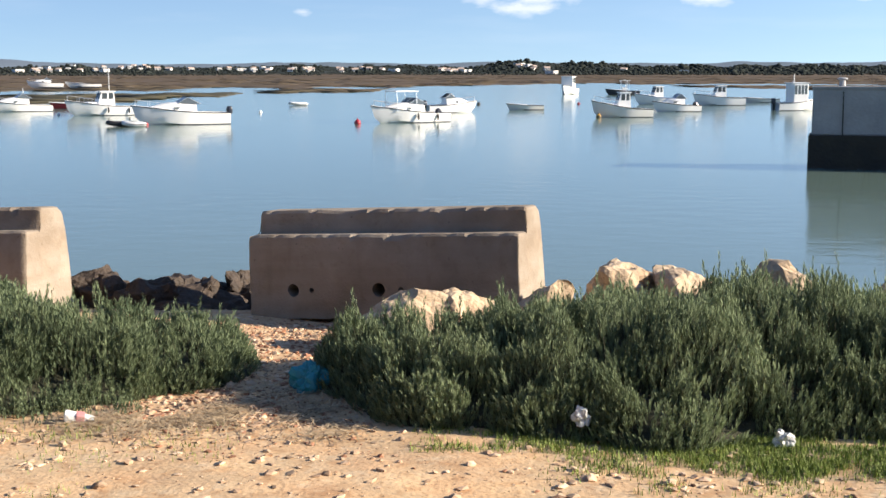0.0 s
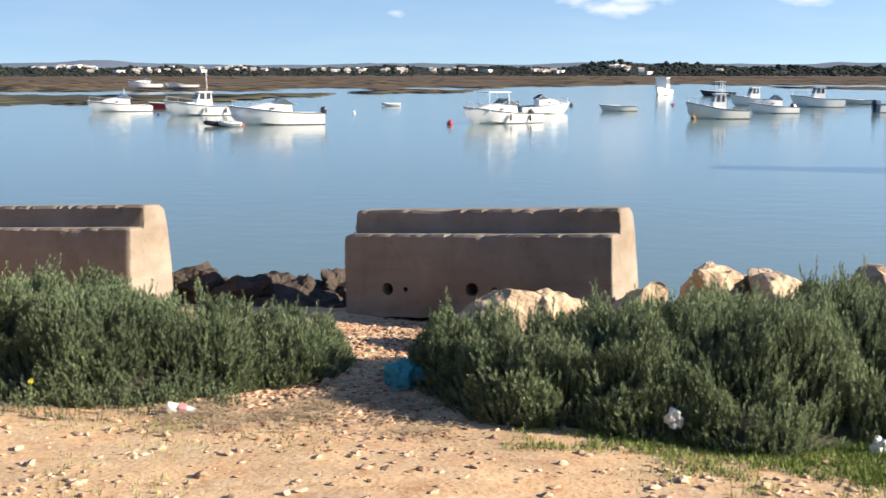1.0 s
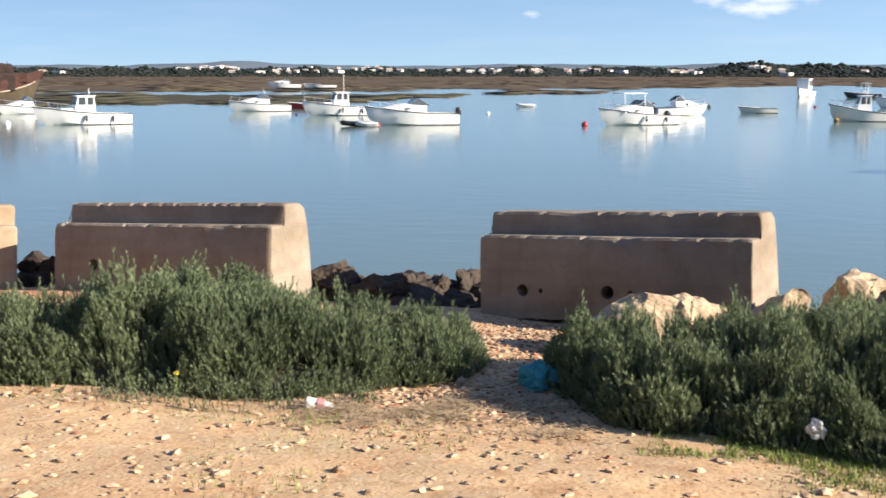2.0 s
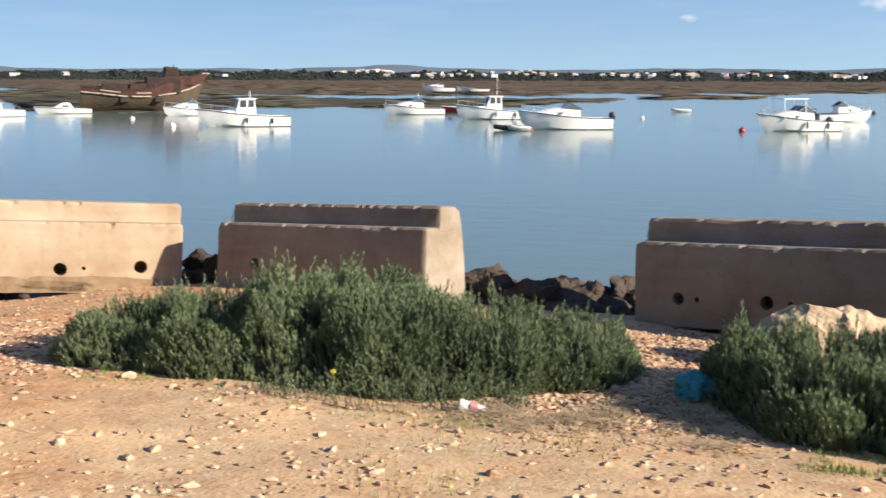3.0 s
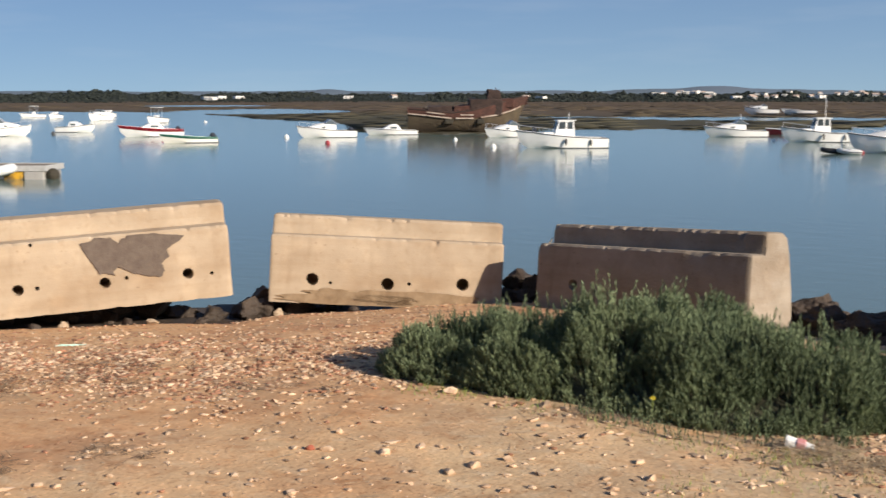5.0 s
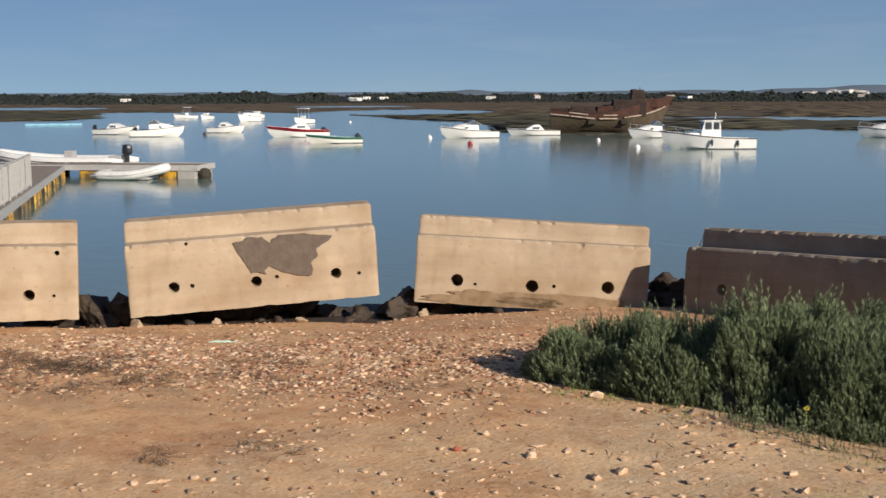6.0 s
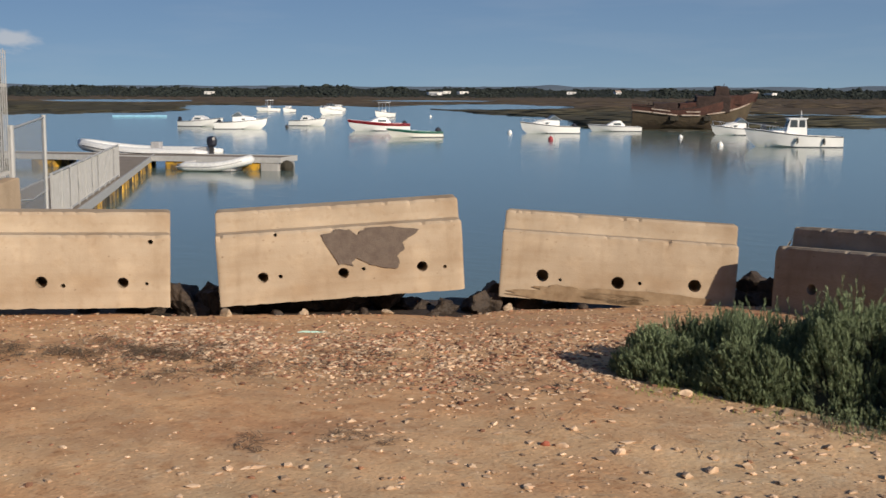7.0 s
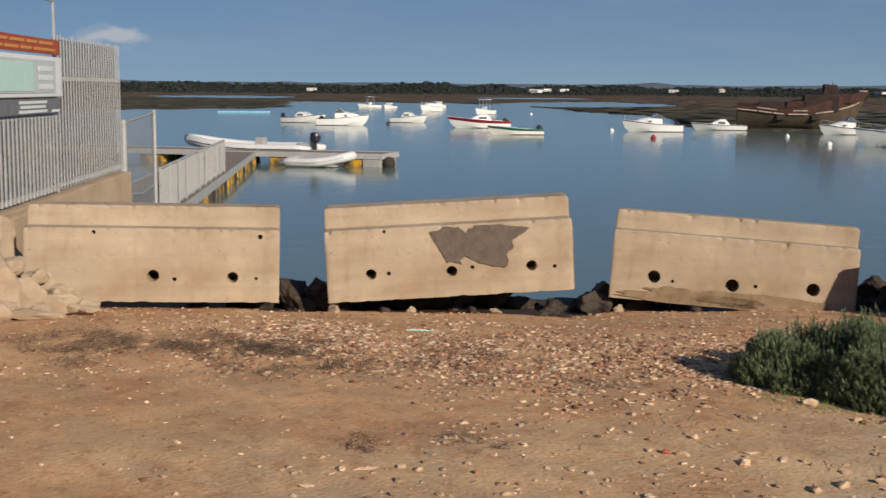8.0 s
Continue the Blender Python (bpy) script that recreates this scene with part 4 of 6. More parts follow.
BUSH_RIGHT = [(-0.30, 6.65, 0.48, 0.55, 0.32), (0.05, 6.35, 0.58, 0.74, 0.38), (0.55, 6.35, 0.65, 0.88, 0.43), (1.05, 6.35, 0.75, 1.02, 0.47), (1.6, 6.5, 0.8, 1.04, 0.48), (2.25, 6.6, 0.85, 1.18, 0.48), (3.1, 6.8, 0.9, 1.1, 0.45), (1.95, 5.95, 0.55, 0.5, 0.27), (1.0, 7.2, 0.7, 0.5, 0.36), (1.9, 7.4, 0.9, 0.5, 0.40)]
BUSH_LEFT = [(-1.48, 6.82, 0.44, 0.45, 0.30), (-1.95, 6.72, 0.55, 0.62, 0.39), (-2.5, 6.6, 0.65, 0.70, 0.44), (-3.05, 6.65, 0.55, 0.68, 0.51), (-3.55, 6.5, 0.6, 0.62, 0.38), (-4.12, 6.4, 0.52, 0.5, 0.29), (-2.35, 6.28, 0.6, 0.40, 0.22), (-3.0, 7.3, 0.8, 0.5, 0.38), (-3.9, 6.9, 0.6, 0.5, 0.27)]
shrub("dense grey-green coastal shrub with upright fleshy shoots beside the path", BUSH_RIGHT, 11, 5400)
shrub("low grey-green coastal shrub in front of the shaded blocks", BUSH_LEFT, 12, 5400)
shrub("sparse low grey herbs at the foot of the shrub", [(-2.45, 5.90, 0.62, 0.26, 0.10), (-1.85, 6.05, 0.4, 0.2, 0.08), (-3.1, 5.98, 0.4, 0.15, 0.08)], 13, 1900, 0.024, 0.8)


def scatter_blades(name, label, zones, seed, material, tall, wide, kind="stuff", lie=False):
    rnd = np.random.RandomState(seed)
    V, F = [], []
    for x0, x1, y0, y1, n in zones:
        x, y = rnd.uniform(x0, x1, n), rnd.uniform(y0, y1, n)
        z = ground_height(x, y)
        for i in range(n):
            u, v = (x[i] - x0) / (x1 - x0), (y[i] - y0) / (y1 - y0)
            edge = min(u, 1 - u, v, 1 - v) * 4
            if rnd.rand() > edge + 0.15 or fbm((x[i] * 2.5, y[i] * 2.5, seed), 4) < rnd.uniform(-0.35, 0.3):
                continue
            a = rnd.rand() * 6.28
            hgt = tall * (0.4 + rnd.rand())
            bend = hgt * rnd.uniform(0.2, 0.7)
            c, s = math.cos(a), math.sin(a)
            k = len(V)
            if lie:
                lift = rnd.uniform(0.002, 0.02)
                V += [(x[i] - c * hgt - s * wide, y[i] - s * hgt + c * wide, z[i] + lift), (x[i] - c * hgt + s * wide, y[i] - s * hgt - c * wide, z[i] + lift), (x[i] + c * hgt, y[i] + s * hgt, z[i] + lift + rnd.uniform(0, 0.025))]
            else:
                V += [(x[i] - s * wide, y[i] + c * wide, z[i] - 0.01), (x[i] + s * wide, y[i] - c * wide, z[i] - 0.01), (x[i] + c * bend, y[i] + s * bend, z[i] + hgt)]
            F.append((k, k + 1, k + 2))
    tagged(raw(name, V, F, material), label, name.replace("_", " "), kind=kind)


scatter_blades("grass", "short bright green grass on the sandy verge", [(1.5, 3.0, 5.1, 5.85, 30000), (1.2, 2.7, 5.0, 5.65, 16000), (0.55, 3.6, 5.0, 5.75, 52000), (0.4, 3.4, 4.75, 5.4, 9000), (-0.15, 0.7, 5.3, 5.65, 5000), (-1.9, -0.9, 5.1, 5.8, 700), (-2.2, -1.4, 4.4, 5.2, 500), (-4.2, -3.0, 5.65, 5.95, 700), (-2.9, -1.5, 5.5, 5.85, 900)], 21, GRASS, 0.026, 0.0035)
scatter_blades("grass", "young green grass along the shrub's foot", [(1.3, 2.8, 4.95, 5.75, 24000)], 27, GRASS, 0.028, 0.0035)
scatter_blades("dry_stalks", "dry straw and twigs lying on the ground", [(-1.9, -0.2, 5.45, 6.2, 1500), (-1.9, -0.9, 5.7, 6.15, 1100), (-1.3, -0.5, 5.8, 6.6, 500), (-7.6, -5.2, 3.9, 5.3, 300), (-3.4, -1.6, 5.6, 5.95, 200), (-4.5, -2.5, 4.0, 5.5, 60)], 22, STRAW, 0.09, 0.0036, lie=True)
scatter_blades("tide_wrack", "dark band of dry seaweed and twigs", [(-8.6, -7.3, 3.2, 4.1, 2600), (-7.9, -6.2, 3.9, 4.6, 4500), (-6.4, -5.4, 4.9, 5.7, 700), (-7.4, -5.9, 4.3, 5.1, 1600), (-5.2, -4.2, 5.2, 5.6, 250), (-1.3, -0.5, 5.7, 6.1, 300), (-4.75, -4.3, 3.75, 4.1, 160), (-5.0, -4.6, 3.4, 3.65, 160)], 23, WRACK, 0.04, 0.003, lie=True)

# ---- litter ----


def crumpled(seed, sx, sy, sz):
    bm = bmesh.new()
    bmesh.ops.create_icosphere(bm, subdivisions=4, radius=1)
    for v in bm.verts:
        k = 1 + 0.38 * noise.turbulence(v.co * 2.4 + Vector((seed, 0, 0)), 4, True)
        k += 0.75 * noise.noise(v.co * 1.5 + Vector((0, seed, 0)))
        v.co = Vector((v.co.x * sx, v.co.y * sy, v.co.z * sz)) * (k - 0.25)
        v.co.z = max(v.co.z, -sz * 0.6)
    return bm


def litter(name, label, category, x, y, z, material, seed, sx, sy, sz):
    ob = part(name, crumpled(seed, sx, sy, sz), material, smooth=False)
    ob.location = (x, y, gz(x, y) + z)
    tagged(ob, label, category)


litter("plastic_bag", "crumpled turquoise plastic bag at the shrub's foot", "plastic bag", -0.70, 6.40, 0.055, CYAN, 3, 0.092, 0.07, 0.10)
litter("plastic_bag", "crumpled white plastic bag caught in the shrub", "plastic bag", 0.64, 5.50, 0.115, FILM, 31, 0.034, 0.024, 0.055)
litter("plastic_bag", "crumpled clear plastic bag on the grass", "plastic bag", 1.55, 5.40, 0.04, FILM, 8, 0.045, 0.032, 0.045)
litter("plastic_bag", "turquoise plastic scrap in the grass", "plastic scrap", 2.14, 5.50, 0.04, CYAN, 9, 0.04, 0.04, 0.05)


def snack_packet():
    e = thing("snack_packet", "flattened white and pink snack packet on the sand", "packet", pose(-1.79, 5.86, gz(-1.79, 5.86) + 0.022, 8, 12, 15))
    bm = bmesh.new()
    box(bm, (-0.075, -0.03, -0.02), (0.075, 0.03, 0.02), 0.012)
    bmesh.ops.subdivide_edges(bm, edges=bm.edges[:], cuts=1)
    for v in bm.verts:
        v.co += Vector((0, 0, 0.012 * fbm(v.co * 20, 3)))
    part("wrapper", bm, PLASTIC, e)
    bm = bmesh.new()
    box(bm, (-0.02, -0.032, -0.018), (0.025, 0.032, 0.024), 0.006)
    part("print", bm, PINK, e, "faded pink print")


snack_packet()
ob = part("plastic_strip", crumpled(14, 0.09, 0.012, 0.008), SIGNMINT)
ob.location = (-7.0, 5.80, gz(-7.0, 5.80) + 0.006)
ob.rotation_euler.z = radians(40)
tagged(ob, "pale green plastic strip on the gravel", "plastic strip")
rock("flat_stone", "flat pale slab half sunk in the earth", -4.56, 3.30, 0.0, 0.085, 0.035, 0.02, 301, PEBBLE, 60, sub=2)
rock("brick_shard", "red brick shard on the sand", -3.80, 4.52, 0.01, 0.03, 0.025, 0.02, 302, BRICKRED, 20, sub=2)


def flower(x, y, z):
    e = thing("yellow_flower", "small yellow blossom on the low herbs", "flower", pose(x, y, z))
    bm = bmesh.new()
    for i in range(7):
        a = i * 0.9
        bmesh.ops.create_icosphere(bm, subdivisions=1, radius=0.005, matrix=Matrix.Translation((0.011 * math.cos(a), 0.011 * math.sin(a), 0.005 * (i % 3))))
    part("petals", bm, YFLOWER, e)
    bm = bmesh.new()
    tube(bm, [(0, 0, -0.12), (0, 0, 0)], 0.003)
    part("stem", bm, GRASS, e)


flower(-2.58, 5.88, 0.13)

# ---- boats ----


def hull_ring(s, L, B, F, rise):
    b = B / 2 * (0.90 + 0.10 * min(s / 0.35, 1)) if s < 0.35 else B / 2 * max(1 - ((s - 0.35) / 0.65) ** 2.5, 0.012)
    sheer = F * (0.86 + 1.15 * rise * s ** 2.2)
    keel = -0.22 + (F * 0.55) * max(0, (s - 0.80) / 0.20) ** 2.0
    chine = 0.04 + F * 0.50 * max(0, (s - 0.45) / 0.55) ** 1.7
    cb = b * (0.90 - 0.30 * s ** 3)
    x = s * L - L / 2 + (0.05 * L * s ** 3 if s > 0.9 else 0)
    return x, b, sheer, keel, chine, cb


def boat_hull(L, B, F, rise, e, hullmat, stripe=None):
    """Hull with flare, transom, rubbing strake, foredeck and a sunk cockpit."""
    st = [0, 0.12, 0.25, 0.38, 0.5, 0.6, 0.7, 0.78, 0.85, 0.91, 0.96, 1.0]
    bm = bmesh.new()
    rings = []
    for s in st:
        x, b, sh, ke, ch, cb = hull_ring(s, L, B, F, rise)
        mid = 0.5 * (sh + ch)
        rings.append([(x + 0.045 * L * s ** 6, b, sh), (x + 0.02 * L * s ** 6, (b + cb) / 2 + 0.015 * (1 - s), mid), (x, cb, ch), (x - 0.05 * L * s ** 6, 0, ke), (x, -cb, ch), (x + 0.02 * L * s ** 6, -(b + cb) / 2 - 0.015 * (1 - s), mid), (x + 0.045 * L * s ** 6, -b, sh)])
    vs = loft(bm, rings, close=False)
    bm.faces.new(vs[0])
    bmesh.ops.recalc_face_normals(bm, faces=bm.faces)
    part("hull", bm, hullmat, e, crisp=40)
    edge = [hull_ring(q, L, B, F, rise) for q in st]
    for sg in (1, -1):
        bm = bmesh.new()
        tube(bm, [(p[0] + 0.045 * L * q ** 6, sg * p[1], p[2] - 0.015) for p, q in zip(edge, st)], 0.028, 5)
        part("rubbing_strake", bm, stripe or RUBBER, e)
    if stripe in (REDP, GREENP):
        # painted band along the upper topsides
        for sg in (1, -1):
            bm = bmesh.new()
            rows = []
            for p, q in zip(edge, st):
                mid = 0.62 * p[2] + 0.38 * p[4]
                rows.append([(p[0] + 0.045 * L * q ** 6, sg * (p[1] + 0.012), p[2] - 0.05), (p[0] + 0.022 * L * q ** 6, sg * (0.68 * p[1] + 0.32 * p[5] + 0.03), mid)])
            loft(bm, rows, close=False)
            bmesh.ops.solidify(bm, geom=bm.faces[:], thickness=0.006)
            part("hull_band", bm, stripe, e, "painted band along the hull")
    # boot stripe at the waterline
    bm = bmesh.new()
    rr = []
    for s in st[:-1]:
        x, b, sh, ke, ch, cb = hull_ring(s, L, B, F, rise)
        rr.append([(x, cb + 0.012, 0.055), (x, cb + 0.008, -0.1), (x, -cb - 0.008, -0.1), (x, -cb - 0.012, 0.055)])
    loft(bm, rr[:6], close=False)
    part("boot_stripe", bm, DARKHULL, e, "dark waterline band")
    # deck with sunk cockpit
    bm = bmesh.new()
    rings = []
    for s in [q for q in st if q >= 0.5]:
        x, b, sh, *_ = hull_ring(s, L, B, F, rise)
        x += 0.045 * L * s ** 6
        rings.append([(x, b, sh), (x, b * 0.5, sh + 0.05 * (1 - s) + 0.03), (x, -b * 0.5, sh + 0.05 * (1 - s) + 0.03), (x, -b, sh)])
    loft(bm, rings, close=False)
    rings = []
    for s in [q for q in st if q <= 0.5]:
        x, b, sh, *_ = hull_ring(s, L, B, F, rise)
        w = 0.13
        rings.append([(x, b, sh), (x, b - w, sh), (x, b - w - 0.02, 0.14), (x, -b + w + 0.02, 0.14), (x, -b + w, sh), (x, -b, sh)])
    loft(bm, rings, close=False)
    x, b, sh, *_ = hull_ring(0, L, B, F, rise)
    box(bm, (x, -b + 0.05, 0.1), (x + 0.12, b - 0.05, sh))
    bmesh.ops.recalc_face_normals(bm, faces=bm.faces)
    part("deck", bm, GEL, e)


def outboard(e, L, F, material=None, x=None, up=False):
    x = -L / 2 - 0.12 if x is None else x
    o = part("outboard_motor", outboard_bm(F), material or COWL, e, "dark outboard engine cowl")
    o.location = (x, 0, 0)
    if up:
        o.rotation_euler.y = radians(38)
    bm = bmesh.new()
    box(bm, (-0.10, -0.05, -0.35), (0.08, 0.05, F * 0.75), 0.02)
    box(bm, (-0.2, -0.02, -0.38), (0.1, 0.02, -0.28))
    part("leg", bm, RUBBER, o)


def outboard_bm(F):
    bm = bmesh.new()
    z0 = F * 0.72
    rings = []
    for z, k in ((0, 0.75), (0.1, 1.0), (0.3, 1.0), (0.42, 0.85), (0.47, 0.5)):
        rings.append([(0.20 * k * math.cos(a) - 0.03, 0.14 * k * math.sin(a), z0 + z) for a in (i * math.pi / 5 for i in range(10))])
    vs = loft(bm, rings)
    bm.faces.new(vs[-1])
    bm.faces.new(list(reversed(vs[0])))
    bmesh.ops.recalc_face_normals(bm, faces=bm.faces)
    return bm


def boat(label, x, y, length, beam, free, rise, heading, cabin, hullmat=None, stripe=None, engine="", mast=0.0, fenders=0, category="motorboat", top=None):
    """heading: degrees that the bow points away from straight left across the line of sight."""
    az = math.degrees(math.atan2(-x, y))
    e = thing("fishing_boat" if cabin == "wheelhouse" else "motorboat", label, category, pose(x, y, WATER_Z, 0, 0, 180 + az + heading), "moored boats")
    L, B, F = length * 0.88, beam * 0.95, free * 0.95
    mast *= 0.6
    hullmat = hullmat or GEL
    boat_hull(L, B, F, rise, e, hullmat, stripe)
    sh = lambda s: hull_ring(s, L, B, F, rise)[2]
    X = lambda s: s * L - L / 2
    if cabin == "cuddy":
        # rounded low cabin with raked front
        bm = bmesh.new()
        rings = []
        for s, hh, ww in ((0.88, 0.02, 0.22), (0.78, 0.24, 0.42), (0.68, 0.40, 0.62), (0.56, 0.50, 0.72), (0.38, 0.52, 0.74)):
            z, w = sh(s), B / 2 * ww
            rings.append([(X(s), w, z - 0.02), (X(s), w * 0.9, z + hh * 0.75), (X(s), w * 0.6, z + hh), (X(s), -w * 0.6, z + hh), (X(s), -w * 0.9, z + hh * 0.75), (X(s), -w, z - 0.02)])
        vs = loft(bm, rings, close=False)
        bm.faces.new(vs[-1])
        bmesh.ops.recalc_face_normals(bm, faces=bm.faces)
        part("cabin", bm, GEL, e, crisp=35)
        for sg in (1, -1):
            bm = bmesh.new()
            w = B / 2 * 0.66
            box(bm, (X(0.50), sg * w - 0.015, sh(0.5) + 0.10), (X(0.64), sg * w + 0.015, sh(0.5) + 0.25), 0.012)
            part("side_window", bm, GLASS, e)
        # windscreen
        z = sh(0.5) + 0.44
        w = B / 2 * 0.68
        bm = bmesh.new()
        v = [bm.verts.new(p) for p in ((X(0.60), w * 0.8, z), (X(0.60), -w * 0.8, z), (X(0.48), -w * 0.85, z + 0.36), (X(0.48), w * 0.85, z + 0.36), (X(0.34), w, z - 0.02), (X(0.34), -w, z - 0.02))]
        for q in ((0, 1, 2, 3), (0, 3, 4), (1, 5, 2)):
            bm.faces.new([v[i] for i in q])
        g = part("windscreen", bm, GLASS, e)
        bm = bmesh.new()
        for p, q in (((X(0.60), w * 0.8, z), (X(0.48), w * 0.85, z + 0.37)), ((X(0.60), -w * 0.8, z), (X(0.48), -w * 0.85, z + 0.37)), ((X(0.60), 0, z), (X(0.48), 0, z + 0.37)), ((X(0.48), w * 0.85, z + 0.37), (X(0.48), -w * 0.85, z + 0.37)), ((X(0.48), w * 0.85, z + 0.37), (X(0.33), w, z)), ((X(0.48), -w * 0.85, z + 0.37), (X(0.33), -w, z))):
            tube(bm, [p, q], 0.017, 5)
        part("windscreen_frame", bm, top or STEEL, e)
    if cabin == "wheelhouse":
        z0, zt = sh(0.5) - 0.1, sh(0.5) + 0.95
        w = B / 2 * 0.62
        a, b = X(0.40), X(0.62)
        bm = bmesh.new()
        rings = [[(a, w, z0), (b + 0.10, w, z0), (b + 0.10, -w, z0), (a, -w, z0)], [(a + 0.02, w * 0.97, z0 + 0.5), (b + 0.02, w * 0.97, z0 + 0.5), (b + 0.02, -w * 0.97, z0 + 0.5), (a + 0.02, -w * 0.97, z0 + 0.5)], [(a + 0.06, w * 0.9, zt), (b - 0.16, w * 0.9, zt), (b - 0.16, -w * 0.9, zt), (a + 0.06, -w * 0.9, zt)]]
        vs = loft(bm, rings)
        bm.faces.new(vs[-1])
        bmesh.ops.recalc_face_normals(bm, faces=bm.faces)
        part("wheelhouse", bm, GEL, e)
        bm = bmesh.new()
        box(bm, (a - 0.06, -w, zt), (b - 0.04, w, zt + 0.06), 0.025)
        part("wheelhouse_roof", bm, GEL, e)
        zw0, zw1 = z0 + 0.55, zt - 0.06
        for sg in (1, -1):
            for p, q in ((a + 0.12, (a + b) / 2 - 0.08), ((a + b) / 2 + 0.0, b - 0.14)):
                bm = bmesh.new()
                vv = [bm.verts.new(c) for c in ((p, sg * (w * 0.965 + 0.006), zw0), (q, sg * (w * 0.965 + 0.006), zw0), (q - 0.04, sg * (w * 0.91 + 0.006), zw1), (p, sg * (w * 0.91 + 0.006), zw1))]
                bm.faces.new(vv)
                bmesh.ops.solidify(bm, geom=bm.faces[:], thickness=0.01)
                part("side_window", bm, GLASS, e)
        for sg in (1, -1):
            bm = bmesh.new()
            vv = [bm.verts.new(c) for c in ((b + 0.02, sg * 0.04, zw0), (b + 0.02, sg * w * 0.85, zw0), (b - 0.135, sg * w * 0.8, zw1), (b - 0.135, sg * 0.04, zw1))]
            bm.faces.new(vv)
            bmesh.ops.solidify(bm, geom=bm.faces[:], thickness=0.012)
            part("front_window", bm, GLASS, e)
        # raised foredeck trunk
        bm = bmesh.new()
        box(bm, (b + 0.05, -w * 0.8, z0), (X(0.78), w * 0.8, sh(0.65) + 0.16), 0.06)
        part("trunk", bm, GEL, e)
    if cabin == "pilothouse":
        z0, zt = sh(0.5) - 0.1, sh(0.5) + 1.45
        w = B / 2 * 0.8
        bm = bmesh.new()
        box(bm, (X(0.35), -w, z0), (X(0.72), w, zt), 0.07)
        part("pilothouse", bm, GEL, e)
        for i in range(4):
            for sg in (1, -1):
                bm = bmesh.new()
                p = X(0.37) + i * (X(0.70) - X(0.37)) / 4
                box(bm, (p + 0.02, sg * w - 0.01, zt - 0.85), (p + (X(0.70) - X(0.37)) / 4 - 0.05, sg * w + 0.012, zt - 0.14), 0.008)
                part("side_window", bm, GLASS, e)
        bm = bmesh.new()
        box(bm, (X(0.32), -w - 0.06, zt), (X(0.75), w + 0.06, zt + 0.06), 0.025)
        part("roof", bm, GEL, e)
    if cabin == "sleek":
        bm = bmesh.new()
        rings = []
        for s, hh in ((0.72, 0.0), (0.62, 0.26), (0.52, 0.46), (0.42, 0.48), (0.32, 0.0)):
            z, w = sh(s) - 0.02, B / 2 * 0.7
            rings.append([(X(s), w, z), (X(s), w * 0.85, z + hh), (X(s), -w * 0.85, z + hh), (X(s), -w, z)])
        loft(bm, rings, close=False)
        bmesh.ops.recalc_face_normals(bm, faces=bm.faces)
        part("cabin", bm, GEL, e, crisp=35)
        for sg in (1, -1):
            bm = bmesh.new()
            box(bm, (X(0.42), sg * B * 0.325 - 0.02, sh(0.5) + 0.06), (X(0.57), sg * B * 0.325 + 0.03, sh(0.5) + 0.26), 0.02)
            part("side_window", bm, GLASS, e)
    if cabin in ("open", "console"):
        for s in (0.22, 0.45, 0.68):
            bm = bmesh.new()
            b = hull_ring(s, L, B, F, rise)[1] - 0.1
            box(bm, (X(s) - 0.12, -b, sh(s) - 0.16), (X(s) + 0.12, b, sh(s) - 0.12), 0.01)
            part("thwart", bm, WOOD, e, "weathered plank seat")
    if cabin == "console":
        bm = bmesh.new()
        box(bm, (X(0.42), -0.28, 0.14), (X(0.54), 0.28, sh(0.5) + 0.35), 0.05)
        part("console", bm, GEL, e)
        for sx in (0.34, 0.58):
            for sg in (1, -1):
                bm = bmesh.new()
                tube(bm, [(X(sx), sg * 0.5, 0.15), (X(sx), sg * 0.5, sh(0.5) + 1.25)], 0.025, 5)
                part("canopy_pole", bm, STEEL, e)
        bm = bmesh.new()
        box(bm, (X(0.30), -0.65, sh(0.5) + 1.25), (X(0.62), 0.65, sh(0.5) + 1.31), 0.02)
        part("canopy", bm, GEL, e)
    if cabin in ("cuddy", "wheelhouse"):
        # bow rail
        bm = bmesh.new()
        pts = {1: [], -1: []}
        for s in (0.66, 0.78, 0.88, 0.97):
            x_, b_, z_, *_ = hull_ring(s, L, B, F, rise)
            x_ += 0.045 * L * s ** 6
            for sg in (1, -1):
                pts[sg].append((x_ - 0.03, sg * max(b_ - 0.06, 0.02), z_ + 0.34))
                tube(bm, [(x_ - 0.03, sg * max(b_ - 0.06, 0.02), z_), pts[sg][-1]], 0.012, 4)
        for sg in (1, -1):
            tube(bm, pts[sg], 0.014, 4)
        part("bow_rail", bm, STEEL, e)
    if mast:
        bm = bmesh.new()
        zb = sh(0.45) + (0.95 if cabin == "wheelhouse" else 1.3 if cabin == "pilothouse" else 0.3)
        tube(bm, [(X(0.45), 0, zb - 0.3), (X(0.45), 0, zb + mast)], 0.022, 5)
        tube(bm, [(X(0.45), -0.3, zb + mast * 0.35), (X(0.45), 0.3, zb + mast * 0.35)], 0.016, 4)
        part("mast", bm, GEL, e)
    if engine:
        outboard(e, L, F, up=engine == "up")
    for i in range(fenders):
        s = 0.22 + 0.3 * i
        for sg in (1, -1):
            bm = bmesh.new()
            b = hull_ring(s, L, B, F, rise)
            bmesh.ops.create_uvsphere(bm, u_segments=8, v_segments=6, radius=1, matrix=Matrix.Translation((X(s), sg * (b[1] + 0.06), b[2] * 0.55)) @ Matrix.Diagonal((0.07, 0.07, 0.22, 1)))
            part("fender", bm, RUBBER, e, "dark hanging fender", smooth=True)
    return e


